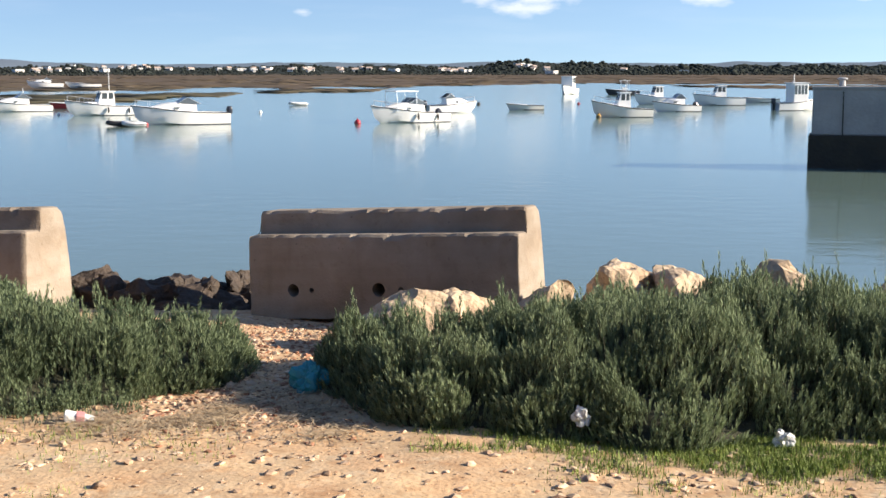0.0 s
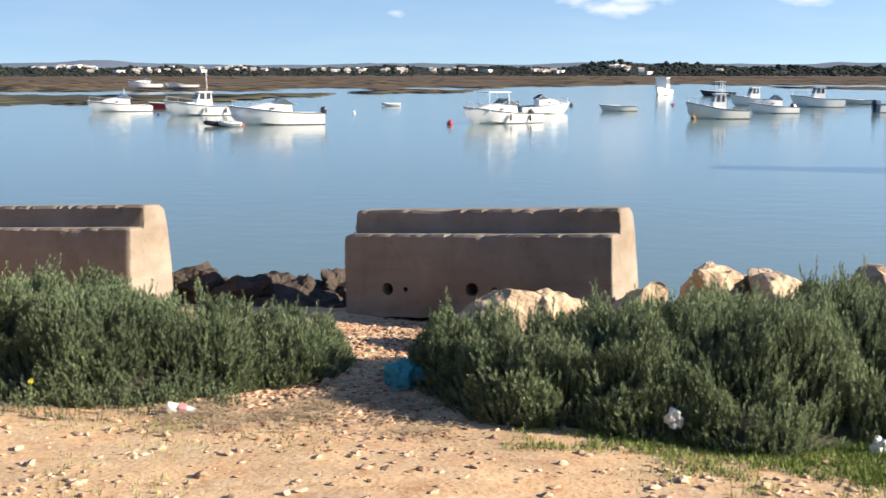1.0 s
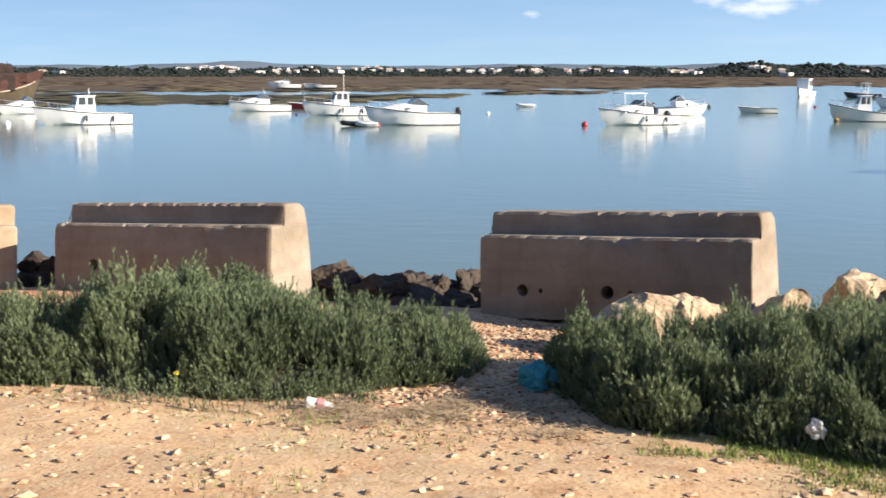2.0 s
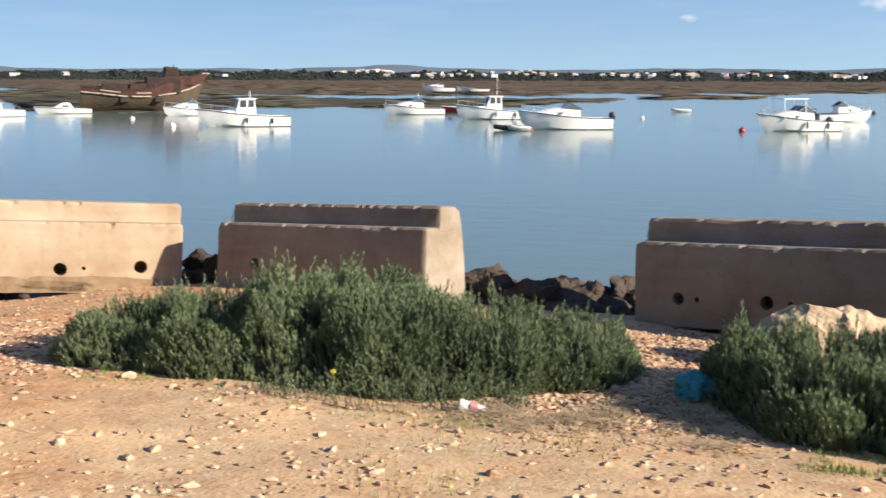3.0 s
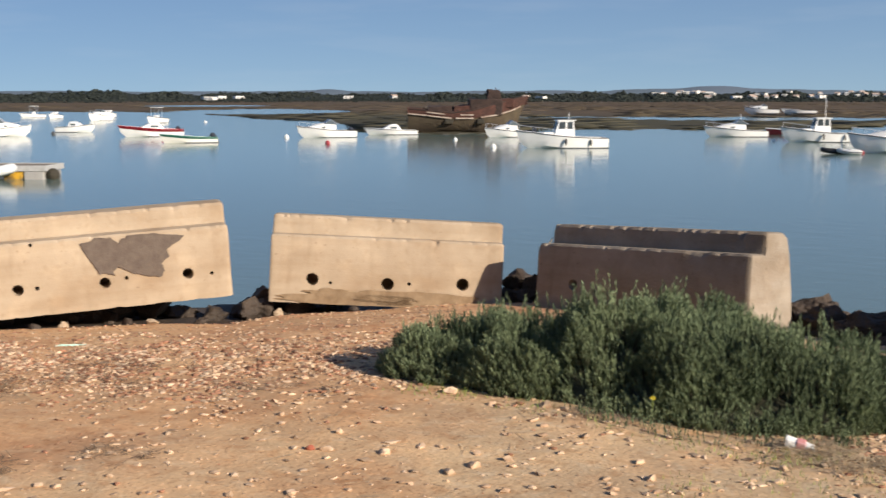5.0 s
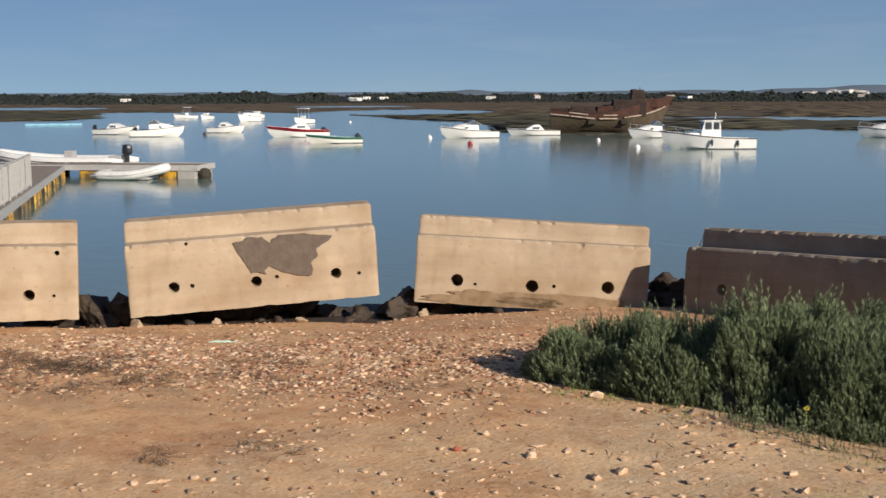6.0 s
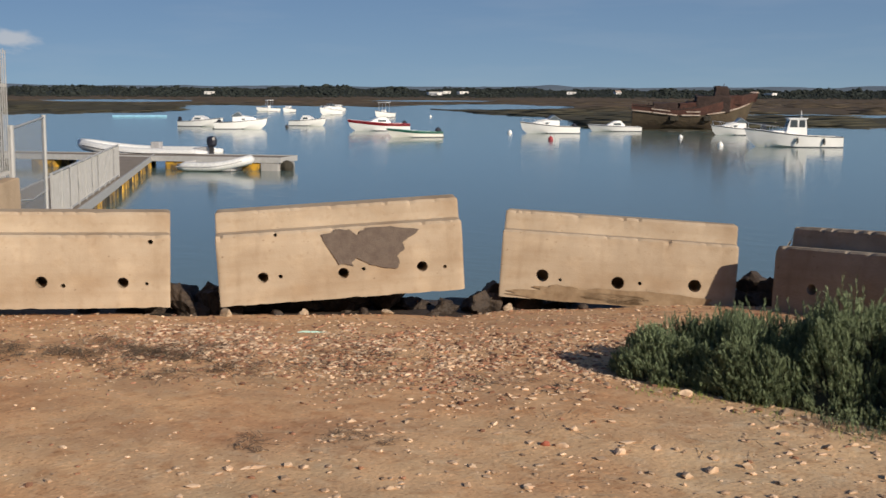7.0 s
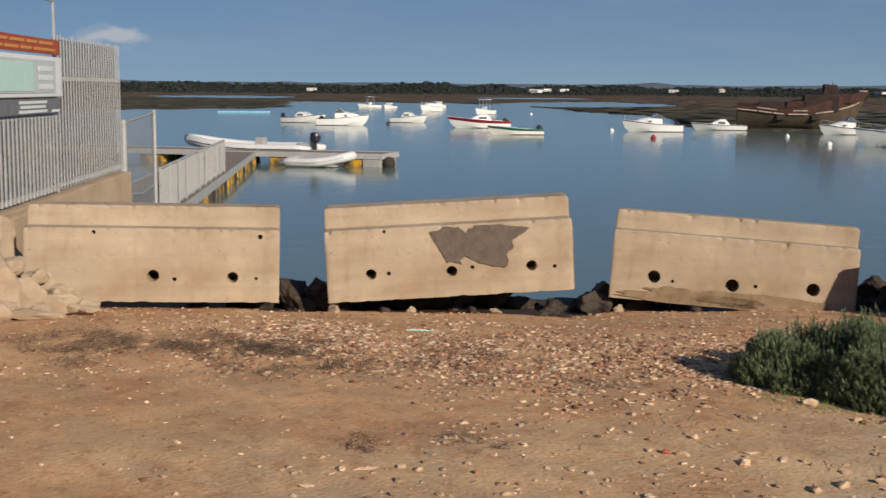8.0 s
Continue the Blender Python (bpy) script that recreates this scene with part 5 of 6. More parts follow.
boat("white cuddy-cabin motorboat moored on calm water", -33.0, 96.5, 5.2, 2.0, 0.62, 0.55, 12, "cuddy", mast=1.6)
boat("low red and white open boat behind the others", -31.0, 103.5, 3.6, 1.5, 0.5, 0.3, 5, "open", hullmat=REDP, stripe=GEL)
boat("white cabin boat with a windowed wheelhouse and tall mast", -24.1, 88.4, 5.6, 2.2, 0.75, 0.6, 14, "wheelhouse", mast=2.4, fenders=2)
boat("large white motorboat with raked screen and outboard", -15.4, 73.4, 5.9, 2.2, 0.85, 0.5, 12, "cuddy", engine="down")
CANOPY_BOAT = boat("white cuddy motorboat with grey stripe and fenders", -2.0, 76.2, 5.4, 2.2, 0.72, 0.6, 32, "cuddy", stripe=RUBBER, fenders=2, engine="up")
boat("white half-cabin boat moored behind another", 0.5, 93.5, 4.2, 1.8, 0.7, 0.4, 200, "cuddy", engine="down")
boat("small open white rowing boat at its buoy", 6.7, 99.7, 3.1, 1.3, 0.45, 0.3, 10, "open", hullmat=CREAM)
boat("far white cabin boat seen bow on", 16.7, 164.5, 5.0, 2.0, 0.9, 0.5, 75, "pilothouse")
boat("white wooden fishing boat with small wheelhouse", 12.3, 84.1, 4.3, 1.7, 0.7, 0.75, 14, "wheelhouse", hullmat=CREAM, mast=1.4)
boat("small white cabin boat with dark stripe", 18.1, 95.4, 3.9, 1.6, 0.6, 0.5, 20, "cuddy", engine="up")
boat("white cabin cruiser moored further out", 20.1, 115.8, 4.4, 1.8, 0.7, 0.6, 20, "wheelhouse", stripe=BLUEP)
boat("white cabin cruiser with tall raked cabin", 25.1, 112.0, 4.8, 2.0, 0.85, 0.4, 15, "wheelhouse", hullmat=GEL)
boat("low open skiff beyond the cruisers", 31.4, 121.5, 3.6, 1.4, 0.45, 0.3, 10, "open", hullmat=CREAM)
boat("white pilothouse boat with tall windows by the quay", 27.9, 97.9, 3.8, 2.0, 0.75, 0.4, 205, "pilothouse", engine="down", mast=1.5)
boat("low dark open boat far out", 23.4, 160.5, 4.6, 1.7, 0.6, 0.4, 10, "console", hullmat=DARKHULL, mast=2.0)
boat("white fishing boat with wheelhouse, radar mast and fenders", -35.2, 70.0, 6.0, 2.2, 0.80, 0.55, 10, "wheelhouse", mast=0.9, fenders=2)
boat("small white cabin boat near the wreck", -48.4, 86.7, 4.2, 1.7, 0.55, 0.55, 15, "cuddy", engine="down")
boat("sleek low white motorboat with dark hull line", -60.2, 87.1, 4.7, 1.8, 0.5, 0.35, 8, "sleek", stripe=DARKHULL)
boat("white motorboat with small cabin and black outboard", -60.6, 78.6, 4.9, 1.9, 0.68, 0.5, 12, "cuddy", engine="up")
boat("red and white motorboat with rounded cabin", -74.3, 72.9, 5.4, 2.0, 0.75, 0.4, 10, "sleek", stripe=REDP, engine="up")
boat("green and white open skiff with outboard", -61.9, 64.3, 4.2, 1.5, 0.5, 0.45, 12, "open", hullmat=CREAM, stripe=GREENP, engine="up")
boat("white boat with a flat canopy far out", -113.6, 112.2, 4.2, 1.8, 0.7, 0.4, 60, "console")
boat("white motorboat beside another near the pontoon", -94.5, 69.3, 4.6, 1.8, 0.6, 0.5, 150, "sleek", engine="down")
boat("white open-bow motorboat with black outboard", -85.8, 67.0, 4.7, 1.8, 0.72, 0.45, 172, "cuddy", engine="up")
boat("white round-cabin boat between the moorings", -89.9, 78.4, 3.7, 1.7, 0.6, 0.4, 160, "sleek")
boat("far white boat with flat top", -161.3, 132.4, 4.2, 1.7, 0.6, 0.4, 20, "console")
boat("far small white boat", -151.4, 128.3, 3.2, 1.5, 0.6, 0.4, 60, "sleek")
boat("far white cabin boat turned to the shore", -130.8, 118.5, 4.2, 1.9, 0.8, 0.5, 50, "cuddy")
boat("far white cabin boat at the channel", -148.9, 136.8, 3.4, 1.8, 0.8, 0.5, 70, "sleek")
boat("white boat lying on the far marsh", -20.5 * 3.2, 205.0, 6.0, 2.2, 0.8, 0.5, 5, "cuddy").location.z = WATER_Z + 0.42
boat("white boat lying on the far marsh", -18.8 * 3.2, 208.0, 6.0, 2.2, 0.6, 0.5, 5, "open").location.z = WATER_Z + 0.42


def canopy(e, x0, x1, half, z0, z1):
    """A flat sun canopy on four thin poles over a cockpit."""
    for x in (x0 + 0.1, x1 - 0.1):
        for sg in (1, -1):
            bm = bmesh.new()
            tube(bm, [(x, sg * half, z0), (x + 0.06, sg * half * 0.95, z1)], 0.02, 5)
            part("canopy_pole", bm, STEEL, e)
    bm = bmesh.new()
    box(bm, (x0, -half, z1), (x1, half, z1 + 0.06), 0.025)
    part("canopy", bm, GEL, e, "pale flat sun canopy")


canopy(CANOPY_BOAT, -0.15, 1.45, 0.7, 0.7, 1.88)


def float_buoy(label, x, y, r, material, z=0.35):
    r *= 0.75
    e = thing("mooring_buoy", label, "buoy", pose(x, y, WATER_Z), "mooring buoys")
    bm = bmesh.new()
    bmesh.ops.create_uvsphere(bm, u_segments=14, v_segments=10, radius=r, matrix=Matrix.Translation((0, 0, r * z)) @ Matrix.Diagonal((1, 1, 1.1, 1)))
    part("float", bm, material, e, smooth=True)
    bm = bmesh.new()
    bmesh.ops.create_cone(bm, cap_ends=True, segments=8, radius1=r * 0.22, radius2=r * 0.16, depth=r * 0.5, matrix=Matrix.Translation((0, 0, r * (z + 1.2))))
    part("eye", bm, material, e)


for text, x, y, r, m in [("white mooring buoy", -13.8, 93.3, 0.17, GEL), ("white mooring buoy", -27.3, 87.7, 0.16, GEL), ("dark mooring buoy", 3.3, 114.1, 0.24, DARKHULL), ("red mooring buoy", 12.7, 115.7, 0.18, REDP),
                         ("large red mooring buoy", -5.1, 73.6, 0.26, REDP), ("yellow mooring buoy by a fishing boat", 10.5, 83.3, 0.24, YELP), ("white mooring buoy", -62.6, 75.8, 0.24, GEL), ("red mooring buoy", -51.9, 67.2, 0.24, REDP),
                         ("white mooring buoy", -111.1, 118.4, 0.22, GEL), ("black mooring buoy", -86.4, 72.9, 0.24, DARKHULL), ("white mooring buoy near the wreck", -48.2, 77.9, 0.20, GEL), ("white mooring buoy by the fishing boat", -38.9, 67.4, 0.24, GEL), ("orange fender buoy on a bow", -17.3, 72.0, 0.14, REDP)]:
    float_buoy(text + " afloat", x, y, r, m)
buoy_dinghy = [(-18.4, 70.8, 1.6, RUBBER, "small black inflatable dinghy afloat"), (-17.6, 70.4, 1.2, PLASTIC, "small pale grey inflatable tender beside a motorboat"), (-13.2, 112.8, 1.6, GEL, "tiny white dinghy afloat far out")]


def inflatable(label, x, y, L, B, r, yaw, material, z=WATER_Z, engine=False, stripe=None, console=False, bowup=0.35):
    """Rigid inflatable: bent side tubes meeting at a raised bow, floor, transom."""
    e = thing("inflatable_boat", label, "inflatable boat", pose(x, y, z, 0, 0, yaw), "inflatables")
    pts = []
    n = 18
    for i in range(n + 1):
        t = i / n * 2 - 1
        a = abs(t)
        px = L * (0.5 - max(0, a - 0.0) * 1.0) if a > 0.25 else L * (0.5 - 0.25 * (a / 0.25) ** 2 * 1.0)
        py = math.copysign(B / 2 * min(1, (a / 0.45) ** 0.6), t) if a > 0 else 0
        pz = r * 1.0 + bowup * max(0, (px / L + 0.1) / 0.6) ** 2
        pts.append(Vector((px, py, pz)))
    bm = bmesh.new()
    rings = []
    for i, p in enumerate(pts):
        d = (pts[min(i + 1, n)] - pts[max(i - 1, 0)]).normalized()
        s = d.cross(Vector((0, 0, 1))).normalized()
        u = s.cross(d)
        k = 0.55 if i in (0, n) else 1
        rings.append([p + s * r * k * math.cos(q) + u * r * k * math.sin(q) for q in (j * math.pi / 5 for j in range(10))])
    vs = loft(bm, rings)
    bm.faces.new(vs[0])
    bm.faces.new(vs[-1])
    bmesh.ops.recalc_face_normals(bm, faces=bm.faces)
    part("tube", bm, material, e, smooth=True)
    for sg in (1, -1):
        bm = bmesh.new()
        tube(bm, [p + Vector((0, sg * r, 0)) for p in pts if p.y * sg > 0.05], 0.02, 5)
        part("rubbing_strip", bm, stripe or RUBBER, e)
    bm = bmesh.new()
    box(bm, (-L * 0.45, -B * 0.42, 0.02), (L * 0.30, B * 0.42, 0.12), 0.02)
    part("floor", bm, SIGNGREY, e)
    bm = bmesh.new()
    box(bm, (-L * 0.43, -B * 0.4, 0.05), (-L * 0.40, B * 0.4, r * 2.1), 0.01)
    part("transom", bm, SIGNGREY, e)
    if console:
        bm = bmesh.new()
        box(bm, (-L * 0.10, -0.22, 0.1), (-L * 0.03, 0.22, r * 2 + 0.24), 0.05)
        part("console", bm, SIGNGREY, e, "grey steering console")
    if engine:
        outboard(e, L, 0.75, x=-L * 0.47)
        for o in e.children:
            if o.name.startswith("outboard_motor"):
                o.scale = (1.2, 1.2, 0.95)
    return e


for x, y, L, m, text in buoy_dinghy:
    inflatable(text, x, y, L, 0.8, 0.14, 200, m, bowup=0.08)

# ---- wreck ----


def wreck():
    x, y = -58.16, 95.0
    az = math.degrees(math.atan2(-x, y))
    e = thing("wrecked_ship", "rotting rust-brown wooden fishing vessel aground on the mud", "shipwreck", pose(x, y, WATER_Z + 0.1, 2, 0, az + 4))
    L, B = 9.6, 3.4

    def half(s):
        return B / 2 * (0.72 + 0.28 * min(s / 0.3, 1)) if s < 0.5 else B / 2 * max(1 - ((s - 0.5) / 0.5) ** 2.2, 0.03)

    def sheer(s):
        return float(np.interp(s, [0, 0.2, 0.4, 0.6, 0.8, 1], [2.15, 1.98, 1.78, 2.0, 2.6, 3.2]))

    def rail(s):
        return float(np.interp(s, [0, 0.15, 0.4, 0.6, 0.8, 0.92, 1], [1.68, 1.55, 1.28, 1.28, 1.55, 1.95, 2.45]))

    def at(s):
        return s * L - L / 2

    upper, lower = [], []
    n = 36
    for i in range(n + 1):
        s = i / n
        b, z, zr = half(s), sheer(s) + 0.10 * fbm((s * 16, 0, 1), 3), rail(s)
        rk = 1.3 * s ** 5
        upper.append([(at(s) + rk * 0.72, b * 0.98, zr), (at(s) + rk * 0.9, b * 1.03, (z + zr) / 2), (at(s) + rk, b, z), (at(s) + rk, b - 0.12, z), (at(s) + rk * 0.9, b - 0.12, zr), (at(s) + rk * 0.9, -b + 0.12, zr), (at(s) + rk, -b + 0.12, z), (at(s) + rk, -b, z), (at(s) + rk * 0.9, -b * 1.03, (z + zr) / 2), (at(s) + rk * 0.72, -b * 0.98, zr)])
        lower.append([(at(s) + rk * 0.72, b * 0.97, zr), (at(s) + rk * 0.4, b * 0.86, zr * 0.62), (at(s) + rk * 0.2, b * 0.62, zr * 0.25), (at(s), b * 0.3, -0.1), (at(s), -b * 0.3, -0.1), (at(s) + rk * 0.2, -b * 0.62, zr * 0.25), (at(s) + rk * 0.4, -b * 0.86, zr * 0.62), (at(s) + rk * 0.72, -b * 0.97, zr)])
    for name, rings, m, text in (("upper_hull", upper, RUST, "red-brown rotting topside planking"), ("lower_hull", lower, WRECKMUD, "mud-stained olive lower planking")):
        bm = bmesh.new()
        vs = loft(bm, rings, close=False)
        bm.faces.new(vs[0])
        bm.faces.new(list(reversed(vs[-1])))
        bmesh.ops.recalc_face_normals(bm, faces=bm.faces)
        part(name, bm, m, e, text, crisp=40)

    def run(s0, s1, height, r, off, name, m, text, k=10):
        for sg in (1, -1):
            bm = bmesh.new()
            tube(bm, [(at(s) + 0.95 * s ** 5, sg * (half(s) * 1.0 + off), height(s)) for s in (s0 + (s1 - s0) * i / k for i in range(k + 1))], r, 5)
            part(name, bm, m, e, text)

    # pale rubbing strake with gaps where the paint is gone, and a thinner line above it
    for s0, s1 in ((0.0, 0.17), (0.185, 0.30), (0.31, 0.40), (0.44, 0.60), (0.66, 0.97)):
        run(s0, s1, rail, 0.07, 0.04, "strake", RUSTPALE, "pale peeling plank line")
    for s0, s1 in ((0.17, 0.34), (0.48, 0.60)):
        run(s0, s1, lambda s: rail(s) + 0.30, 0.065, 0.05, "strake", RUSTPALE, "pale peeling plank line")
    run(0.0, 0.99, lambda s: sheer(s) - 0.02, 0.06, 0.02, "cap_rail", WRECKDARK, "dark broken cap rail", 24)
    # frames that stand proud of the broken bulwark
    for i in range(13):
        s = 0.05 + i * 0.045
        bm = bmesh.new()
        h = 0.12 + 0.2 * ((i * 7) % 5) / 5
        box(bm, (at(s), -half(s) + 0.02, sheer(s) - 0.3), (at(s) + 0.12, -half(s) + 0.12, sheer(s) + h), 0.02)
        part("frame_head", bm, WRECKDARK, e)
    # stern bulwark, raised foredeck and charred house amidships
    for name, a, b, w, z0, z1, m, text in (("stern_house", -2.9, -0.9, 1.15, 1.5, 2.32, WRECKDARK, "dark low stern house"), ("collapsed_roof", -0.7, 2.2, 1.2, 1.6, 2.42, RUST, "rusty collapsed deck roof"), ("deckhouse", 0.7, 3.6, 1.25, 1.5, 2.92, WRECKDARK, "charred collapsed deckhouse"), ("wheelhouse", 2.35, 3.5, 0.8, 2.6, 3.72, WRECKDARK, "charred wheelhouse remains"), ("foredeck", 3.3, 4.7, 0.95, 2.2, 2.92, RUST, "rusty raised foredeck")):
        bm = bmesh.new()
        box(bm, (a, -w, z0), (b, w, z1), 0.06)
        bmesh.ops.subdivide_edges(bm, edges=bm.edges[:], cuts=3, use_grid_fill=True)
        for v in bm.verts:
            k = 0.10 if v.co.z > z0 + 0.1 else 0.03
            v.co += Vector((k * fbm(v.co * 1.6, 3), 0.5 * k * fbm(v.co * 1.9 + Vector((2, 0, 0)), 3), 1.2 * k * fbm(v.co * 1.3 + Vector((5, 0, 0)), 3)))
            if name == "collapsed_roof":
                v.co.z += 0.13 * (v.co.x + 0.7) - 0.15
        part(name, bm, m, e, text)
    bm = bmesh.new()
    tube(bm, [(3.1, 0, 3.5), (3.15, 0.1, 3.95)], 0.04)
    tube(bm, [(2.7, 0.3, 3.55), (2.72, 0.3, 3.8)], 0.05)
    part("post", bm, RUST, e)
    # solid boxes; the shade inside the torn openings is their dark colour
    for px, w in ((-1.55, 0.75), (1.35, 0.65)):
        bm = bmesh.new()
        box(bm, (px, -B / 2 - 0.02, 0.80), (px + w, -B / 2 + 0.5, 1.22), 0.05)
        part("torn_opening", bm, WEED, e, "dark box standing for the shade in a torn hull opening")


wreck()

# ---- quay ----


def quay():
    e = thing("quay", "grey concrete quay with dark weedy tidal band", "quay", pose(12.05, 40.3, 0, 0, 0, -18), kind="structure")
    bm = bmesh.new()
    box(bm, (0.0, 0.0, -0.42), (46, 1.5, 1.08), 0.05)
    bmesh.ops.subdivide_edges(bm, edges=[q for q in bm.edges if q.calc_length() > 10], cuts=30)
    part("wall", bm, QUAY, e)
    bm = bmesh.new()
    box(bm, (-0.09, -0.12, -3.2), (46, 1.62, -0.42), 0.03)
    bmesh.ops.subdivide_edges(bm, edges=[q for q in bm.edges if q.calc_length() > 10], cuts=60)
    for v in bm.verts:
        v.co.y += 0.05 * fbm(v.co * 0.8, 3)
    part("tidal_band", bm, WEED, e, "black weed-covered lower wall")
    bm = bmesh.new()
    box(bm, (-0.03, -0.04, 1.08), (46, 0.4, 1.16), 0.02)
    part("coping", bm, QUAY, e)
    for px in (0.9, 2.4):
        bm = bmesh.new()
        bmesh.ops.create_cone(bm, cap_ends=True, segments=10, radius1=0.12, radius2=0.09, depth=0.25, matrix=Matrix.Translation((px, 0.5, 1.28)))
        bmesh.ops.create_uvsphere(bm, u_segments=10, v_segments=6, radius=0.14, matrix=Matrix.Translation((px, 0.5, 1.40)) @ Matrix.Diagonal((1.3, 1, 0.4, 1)))
        part("bollard", bm, GALV, e)
    bm = bmesh.new()
    tube(bm, [(0.95, -0.06, 1.0), (0.98, -0.06, -1.2)], 0.02, 6)
    part("ladder_chain", bm, WEED, e, "dark hanging chain")


quay()

# ---- jetty, pontoon, ramp rail ----
J0, J1 = Vector((-24.4, 14.15, -1.0)), Vector((-47.03, 31.93, -1.0))
JD = (J1 - J0).normalized()
JS = Vector((-JD.y, JD.x, 0))


def jetty():
    e = thing("floating_jetty", "floating jetty with grey deck on yellow floats", "jetty")
    yaw = Matrix.Translation(J0) @ Matrix.Rotation(math.atan2(JD.y, JD.x), 4, 'Z')
    n = (J1 - J0).length
    e.matrix_world = yaw
    k = int(n / 0.3)
    for i in range(k):
        bm = bmesh.new()
        box(bm, (i * 0.3, 0.05, -0.06), (i * 0.3 + 0.285, 2.3, 0.0))
        part("plank", bm, WOOD, e)
    bm = bmesh.new()
    box(bm, (0, 0.0, -0.2), (n, 0.06, 0.03), 0.01)
    box(bm, (0, 2.3, -0.2), (n, 2.36, 0.03), 0.01)
    part("edge_beam", bm, GALV, e)
    for i in range(int(n / 1.25)):
        bm = bmesh.new()
        box(bm, (i * 1.25 + 0.15, 0.04, -0.62), (i * 1.25 + 0.95, 2.3, -0.2), 0.05)
        part("float", bm, YELP if i % 3 else WEED, e, "yellow plastic float" if i % 3 else "weed-grown float")
    # rail of white slats
    r0, r1 = -1.6, 12.6
    bm = bmesh.new()
    tube(bm, [(r0, 0.18, 1.02), (r1, 0.18, 1.02)], 0.03)
    tube(bm, [(r0, 0.18, 0.06), (r1, 0.18, 0.06)], 0.03)
    part("rail", bm, GALV, e, "pale steel handrail")
    c = int((r1 - r0) / 0.17)
    for i in range(c + 1):
        bm = bmesh.new()
        px = r0 + i * (r1 - r0) / c
        box(bm, (px - 0.022, 0.17, 0.06), (px + 0.022, 0.19, 1.02))
        part("slat", bm, GALV, e)
    for i in range(11):
        bm = bmesh.new()
        px = r0 + i * (r1 - r0) / 10
        box(bm, (px - 0.025, 0.14, 0.0), (px + 0.025, 0.168, 1.05), 0.006)
        part("post", bm, GALV, e)


jetty()


def pontoon():
    a, b = Vector((-62.0, 19.2, 0)), Vector((-39.2, 32.5, 0))
    d = (b - a).normalized()
    e = thing("pontoon", "mooring pontoon on yellow floats across the jetty's head", "pontoon")
    e.matrix_world = Matrix.Translation((a.x, a.y, 0)) @ Matrix.Rotation(math.atan2(d.y, d.x), 4, 'Z')
    n = (b - a).length
    bm = bmesh.new()
    box(bm, (0, 0, -1.06), (n, 2.0, -0.98), 0.02)
    part("deck", bm, WOOD, e)
    bm = bmesh.new()
    box(bm, (0, -0.05, -1.18), (n, 0.0, -0.95), 0.01)
    box(bm, (0, 2.0, -1.18), (n, 2.05, -0.95), 0.01)
    box(bm, (n, -0.05, -1.18), (n + 0.05, 2.05, -0.95), 0.01)
    part("edge_beam", bm, GALV, e)
    i = 0
    px = n - 0.9 - 1.1
    while px > 0:
        bm = bmesh.new()
        box(bm, (px, 0.02, -1.72), (px + 1.1, 1.95, -1.18), 0.06)
        part("float", bm, YELP, e, "yellow plastic float")
        px -= 3.1
    bm = bmesh.new()
    box(bm, (n - 0.85, -0.03, -1.7), (n - 0.05, 2.0, -1.18), 0.05)
    part("end_float", bm, QUAY, e)
    bm = bmesh.new()
    bmesh.ops.create_uvsphere(bm, u_segments=10, v_segments=8, radius=0.28, matrix=Matrix.Translation((n + 0.2, 0.3, -1.35)))
    part("end_fender", bm, WEED, e)


pontoon()
inflatable("white inflatable with grey strips moored to the pontoon", -41.1, 30.75, 2.9, 1.3, 0.19, 28, PLASTIC, stripe=SIGNGREY, bowup=0.3)
inflatable("long white inflatable with black outboard behind the pontoon", -47.1, 31.5, 6.2, 2.2, 0.23, 215, PLASTIC, z=WATER_Z + 0.30, engine=True, stripe=RUBBER, console=True, bowup=0.36)


def floating_boom():
    """A long low pale-blue float lying on the water beyond the pontoon."""
    a = radians(56.4)
    e = thing("floating_boom", "long low pale-blue float lying on the water", "float", pose(-math.sin(a) * 160, math.cos(a) * 160, WATER_Z, 0, 0, 56.4))
    for i in range(5):
        bm = bmesh.new()
        tube(bm, [(-3.3 + i * 1.34, 0, 0.05), (-3.3 + i * 1.34 + 0.1, 0, 0.1), (-3.3 + i * 1.34 + 1.15, 0, 0.1), (-3.3 + i * 1.34 + 1.25, 0, 0.05)], 0.17, 8)
        part("float_segment", bm, PALEBLUE, e)
    bm = bmesh.new()
    tube(bm, [(-3.3, 0, 0.1), (3.3, 0, 0.1)], 0.03, 5)
    part("rope", bm, SIGNGREY, e)


floating_boom()

# ---- fence, notice boards and wall by the jetty ----
FA, FB = Vector((-10.72, 4.0, 0)), Vector((-15.5, 7.96, 0))
FD = (FB - FA).normalized()
FYAW = math.atan2(FD.y, FD.x)


def fence_wall():
    bm = bmesh.new()
    n = (FB - FA).length
    box(bm, (-3.0, -0.12, -2.2), (n + 0.15, 0.14, 0.575), 0.015)
    bmesh.ops.subdivide_edges(bm, edges=[q for q in bm.edges if q.calc_length() > 2], cuts=20)
    for v in bm.verts:
        v.co.y += 0.012 * fbm(v.co * 3, 3)
        v.co.z += 0.012 * fbm(v.co * 2 + Vector((9, 0, 0)), 3)
    w = part("wall_fence", bm, WALLTAN)
    w.matrix_world = Matrix.Translation(FA) @ Matrix.Rotation(FYAW, 4, 'Z')
    tagged(w, "low tan rendered wall carrying the fence", "wall", kind="structure")


fence_wall()


